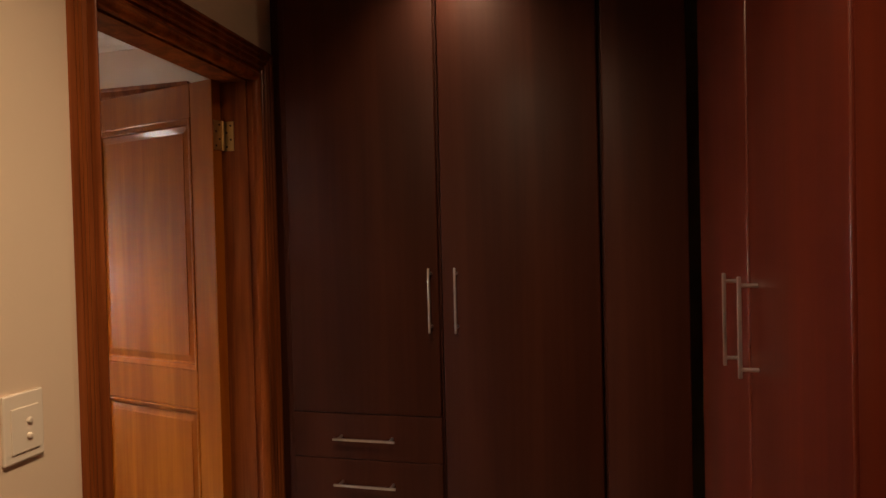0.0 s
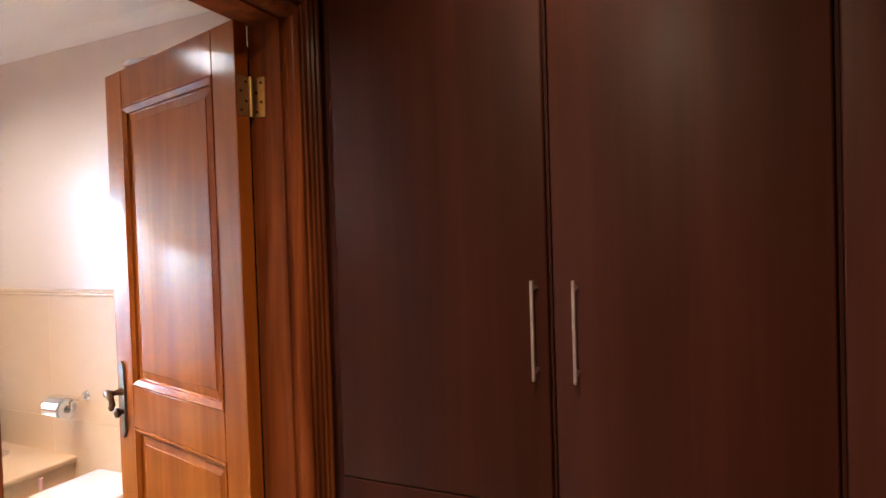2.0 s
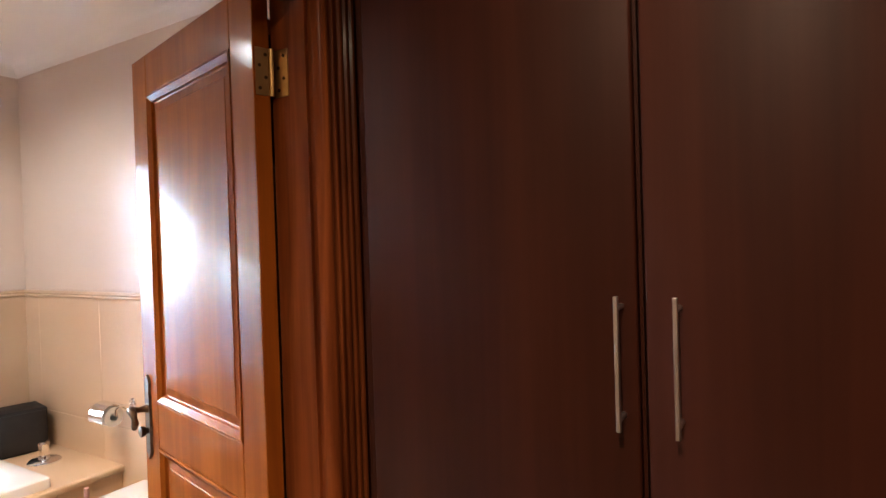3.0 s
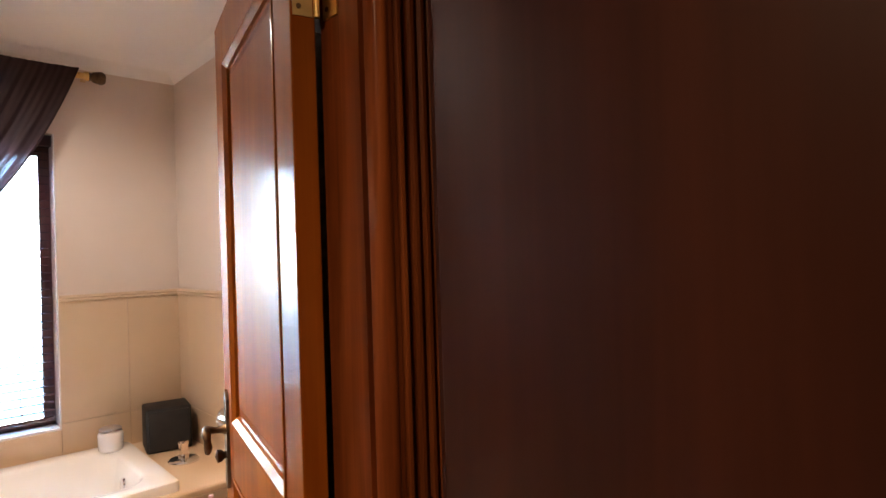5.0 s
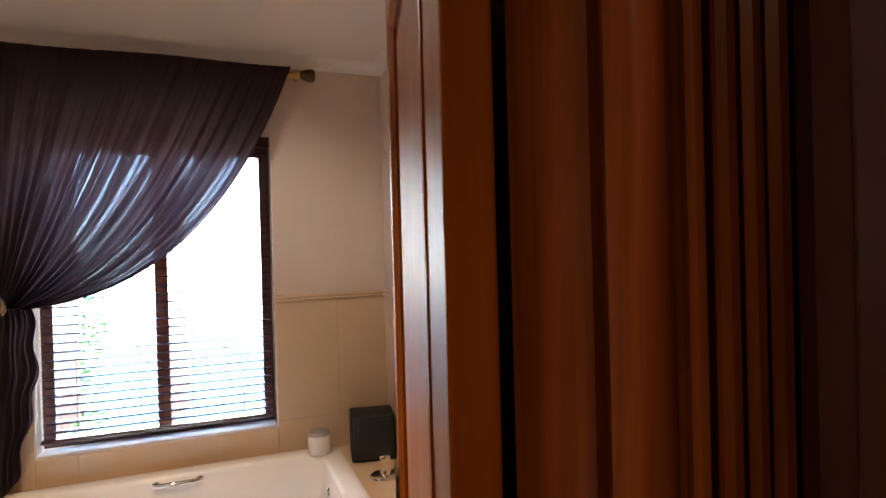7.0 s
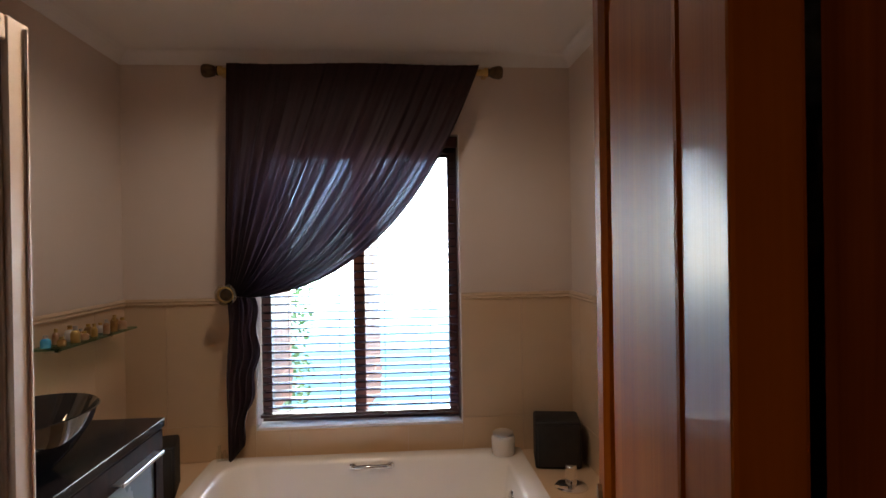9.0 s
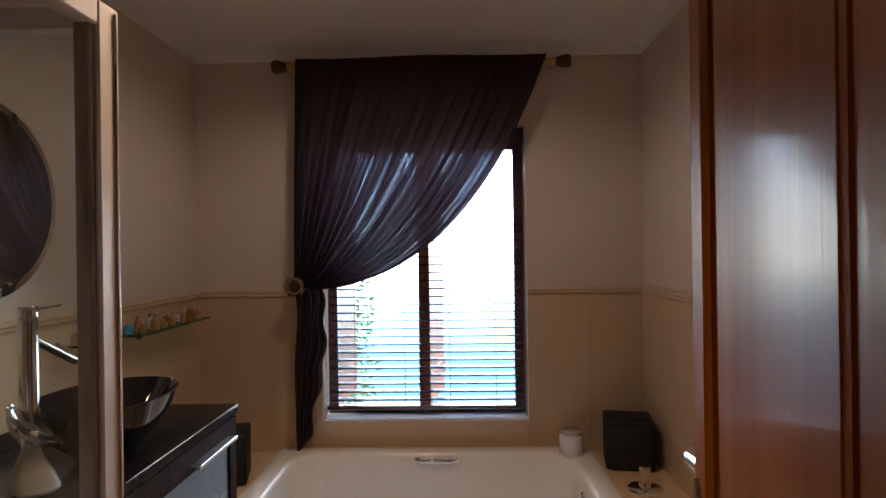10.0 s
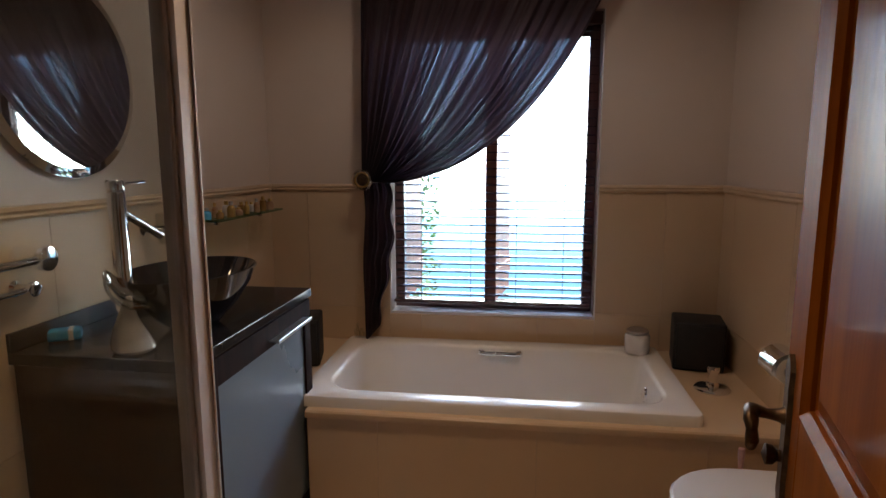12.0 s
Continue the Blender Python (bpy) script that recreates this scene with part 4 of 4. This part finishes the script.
bmesh.ops.transform(bm, matrix=tilt, verts=bm.verts)
part("dish", dish, CUT_GLASS, swan, "clear glass leaf shaped dish", True)
part("dish_rim", bm, CUT_GLASS, swan, "thick clear glass rim", True)
pack = thing("soap_packet", "small blue and white wrapped soap packet", "packet", pose(-1.510, 1.150, VT, 0, 0, 35))
part("wrap", box((-0.040, -0.024, 0), (0.040, 0.024, 0.030), 0.008, 2), BLUE, pack)
part("label_band", box((0.008, -0.0245, 0.0), (0.022, 0.0245, 0.0306), 0.002), WHITE, pack, "white paper band")

shelf = thing("glass_shelf", "narrow glass wall shelf on chrome brackets", "shelf", pose(XL + 0.008, 0, 1.175))
part("plate", box((0.0, 1.900, 0), (0.115, 2.520, 0.008), 0.002), SHELF_GLASS, shelf)
for y in (2.00, 2.40):
    part("bracket", lathe([(0.012, 0), (0.012, 0.05), (0.009, 0.055), (0, 0.055)], 16, pose(0.0, y, -0.013, 0, 90, 0)), CHROME, shelf, smooth=True)
kinds = ((AMBER, "small amber glass scent bottle"), (ORANGE, "small orange cosmetics jar"), (WHITE, "small white porcelain jar"), (BLUE, "small blue scent bottle"), (GOLD, "small gold capped bottle"))
for k in range(15):
    mat, label = kinds[(3, 0, 1, 4, 2, 1, 0, 4, 0, 1, 2, 0, 4, 1, 0)[k]]
    h, r = random.uniform(0.028, 0.065), random.uniform(0.011, 0.019)
    b = thing("shelf_bottle", label, "bottle", pose(XL + 0.045 + 0.045 * (k % 2) + random.uniform(-0.008, 0.008), 1.94 + 0.0385 * k, 1.183), "shelf bottles")
    part("body", lathe([(0, 0), (r, 0), (r * 1.05, h * 0.5), (r * 0.8, h * 0.68), (r * 0.45, h * 0.75), (0, h * 0.75)], 16), mat, b, smooth=True)
    part("cap", lathe([(r * 0.5, h * 0.75), (r * 0.5, h), (0, h)], 12), GOLD if k % 3 else STEEL, b)

mirror = thing("round_mirror", "frameless round mirror hung on the cream wall", "mirror", pose(XL + 0.001, 1.300, 1.655, 0, 90, 0))
part("glass", lathe([(0, 0.020), (0.262, 0.020), (0.288, 0.014), (0.288, 0.0), (0, 0)], 96), MIRROR, mirror)

rail = thing("towel_rail", "chrome wall mounted towel rail with two short bars", "towel rail", pose(XL + 0.008, 1.090, 1.145))
part("rosette", lathe([(0.036, 0), (0.036, 0.008), (0.030, 0.020), (0.028, 0.060), (0.034, 0.070), (0.032, 0.082), (0, 0.086)], 28, pose(0, 0, 0.02, 0, 90, 0)), CHROME, rail, smooth=True)
part("rosette", lathe([(0.036, 0), (0.036, 0.008), (0.030, 0.020), (0.028, 0.060), (0.034, 0.070), (0.032, 0.082), (0, 0.086)], 28, pose(0, -0.20, 0.02, 0, 90, 0)), CHROME, rail, smooth=True)
part("bar", tube([(0.070, 0.0, 0.02), (0.070, -0.20, 0.02)], 0.012, 16), CHROME, rail, smooth=True)
for y in (-0.03, -0.17):
    part("post", lathe([(0.022, 0), (0.022, 0.006), (0.013, 0.012), (0.012, 0.045), (0.020, 0.052), (0.019, 0.062), (0, 0.066)], 24, pose(0, y, -0.055, 0, 90, 0)), CHROME, rail, smooth=True)
part("bar", tube([(0.048, 0.0, -0.055), (0.048, -0.20, -0.055)], 0.008, 12), CHROME, rail, smooth=True)

# ---- shower enclosure ----
SX, SY, SH = -0.898, 0.781, 1.950
shower = thing("shower_enclosure", "corner shower enclosure with clear glass and pale aluminium frame", "shower")
post = part("corner_post", boxes(((SX - 0.020, SY - 0.035, 0.10), (SX + 0.020, SY + 0.020, SH))), ALU, shower, "pale aluminium corner post")
part("seal", box((SX - 0.020, SY - 0.050, 0.14), (SX + 0.010, SY - 0.036, SH - 0.03), 0.003), ALU_SHADED, shower, "door seal channel with shade put into its colour")
part("bead", tube([(SX + 0.023, SY + 0.006, 0.12), (SX + 0.023, SY + 0.006, SH - 0.01)], 0.003, 8), CHROME, shower)
part("header", box((SX - 0.018, YB + 0.012, SH - 0.045), (SX + 0.018, SY - 0.036, SH), 0.003), ALU, shower)
part("header", box((XL, SY - 0.018, SH - 0.045), (SX - 0.021, SY + 0.018, SH), 0.003), ALU, shower)
part("sill", box((SX - 0.018, YB + 0.012, 0.10), (SX + 0.018, SY - 0.036, 0.135), 0.003), ALU, shower)
part("sill", box((XL, SY - 0.018, 0.10), (SX - 0.021, SY + 0.018, 0.135), 0.003), ALU, shower)
for lo, hi in (((SX - 0.003, YB + 0.014, 0.13), (SX + 0.003, SY - 0.05, SH - 0.04)), ((XL + 0.002, SY - 0.003, 0.13), (SX - 0.02, SY + 0.003, SH - 0.04))):
    g = part("glass_panel", box(lo, hi), GLASS, shower, "clear glass panel")
    g.visible_shadow = False
part("tray", box((XL + 0.001, YB + 0.012, 0.0), (SX + 0.03, SY + 0.025, 0.10), 0.01, 2), ACRYLIC, shower, "cream shower tray")

# ---- tiles ----
def tiling(wall_name, label, origin, along, out, length, z0, z1, wide, start, levels, holes=()):
    """Tiles of one wall as pieces: along and out are unit steps in the plan; levels are the joints' heights."""
    base = tagged(new(wall_name), label, "", "", "structure")
    along, out = Vector((*along, 0)), Vector((*out, 0))
    gap = 0.0006
    cuts = [0.0]
    s = start
    while s < length - 0.01:
        if s > 0.01:
            cuts.append(s)
        s += wide
    cuts.append(length)
    zs = [z0] + [z for z in levels if z0 + 0.01 < z < z1 - 0.01] + [z1]
    for a, b in zip(cuts, cuts[1:]):
        for c, d in zip(zs, zs[1:]):
            spans = [(a, b, c, d)]
            for h0, h1, hz0, hz1 in holes:
                out_spans = []
                for (p, q, r, t) in spans:
                    if q <= h0 or p >= h1 or t <= hz0 or r >= hz1:
                        out_spans.append((p, q, r, t))
                        continue
                    if p < h0:
                        out_spans.append((p, h0, r, t))
                    if q > h1:
                        out_spans.append((h1, q, r, t))
                    if r < hz0:
                        out_spans.append((max(p, h0), min(q, h1), r, hz0))
                    if t > hz1:
                        out_spans.append((max(p, h0), min(q, h1), hz1, t))
                spans = out_spans
            for p, q, r, t in spans:
                bm = bmesh.new()
                loops = []
                for inset, depth in ((gap, 0.0), (gap, 0.0070), (gap + 0.0006, 0.008)):
                    ring = [(p + inset, r + inset), (q - inset, r + inset), (q - inset, t - inset), (p + inset, t - inset)]
                    loops.append([bm.verts.new(Vector(origin) + along * x + out * depth + Vector((0, 0, z))) for x, z in ring])
                for m0, m1 in zip(loops, loops[1:]):
                    for k in range(4):
                        bm.faces.new((m0[k], m0[(k + 1) % 4], m1[(k + 1) % 4], m1[k]))
                bm.faces.new(loops[-1])
                part("tile", bm, TILE, base)
    return base


LEVELS = (0.66,)
tiling("wall_tiling_window", "beige ceramic tiles under the window", (XL, YW, 0), (1, 0), (0, -1), XR - XL, PZ, DADO, 0.594, 0.206, LEVELS, ((WX0 - XL, WX1 - XL, WZ0, 9),))
tiling("wall_tiling_left", "beige ceramic tiles on the vanity wall", (XL, 0.0, 0), (0, 1), (1, 0), YW, 0.0, DADO, 0.584, 0.028, (0.08, 0.66))
tiling("wall_tiling_right", "beige ceramic tiles on the toilet wall", (XR, 0.0, 0), (0, 1), (-1, 0), YW, 0.0, DADO, 0.584, 0.160, (0.08, 0.66))
tiling("apron_tiling", "beige ceramic tiles on the front of the bath platform", (-1.070, PY + 0.014, 0), (1, 0), (0, -1), XR + 1.070, 0.0, PZ - 0.032, 0.594, 0.276, ())
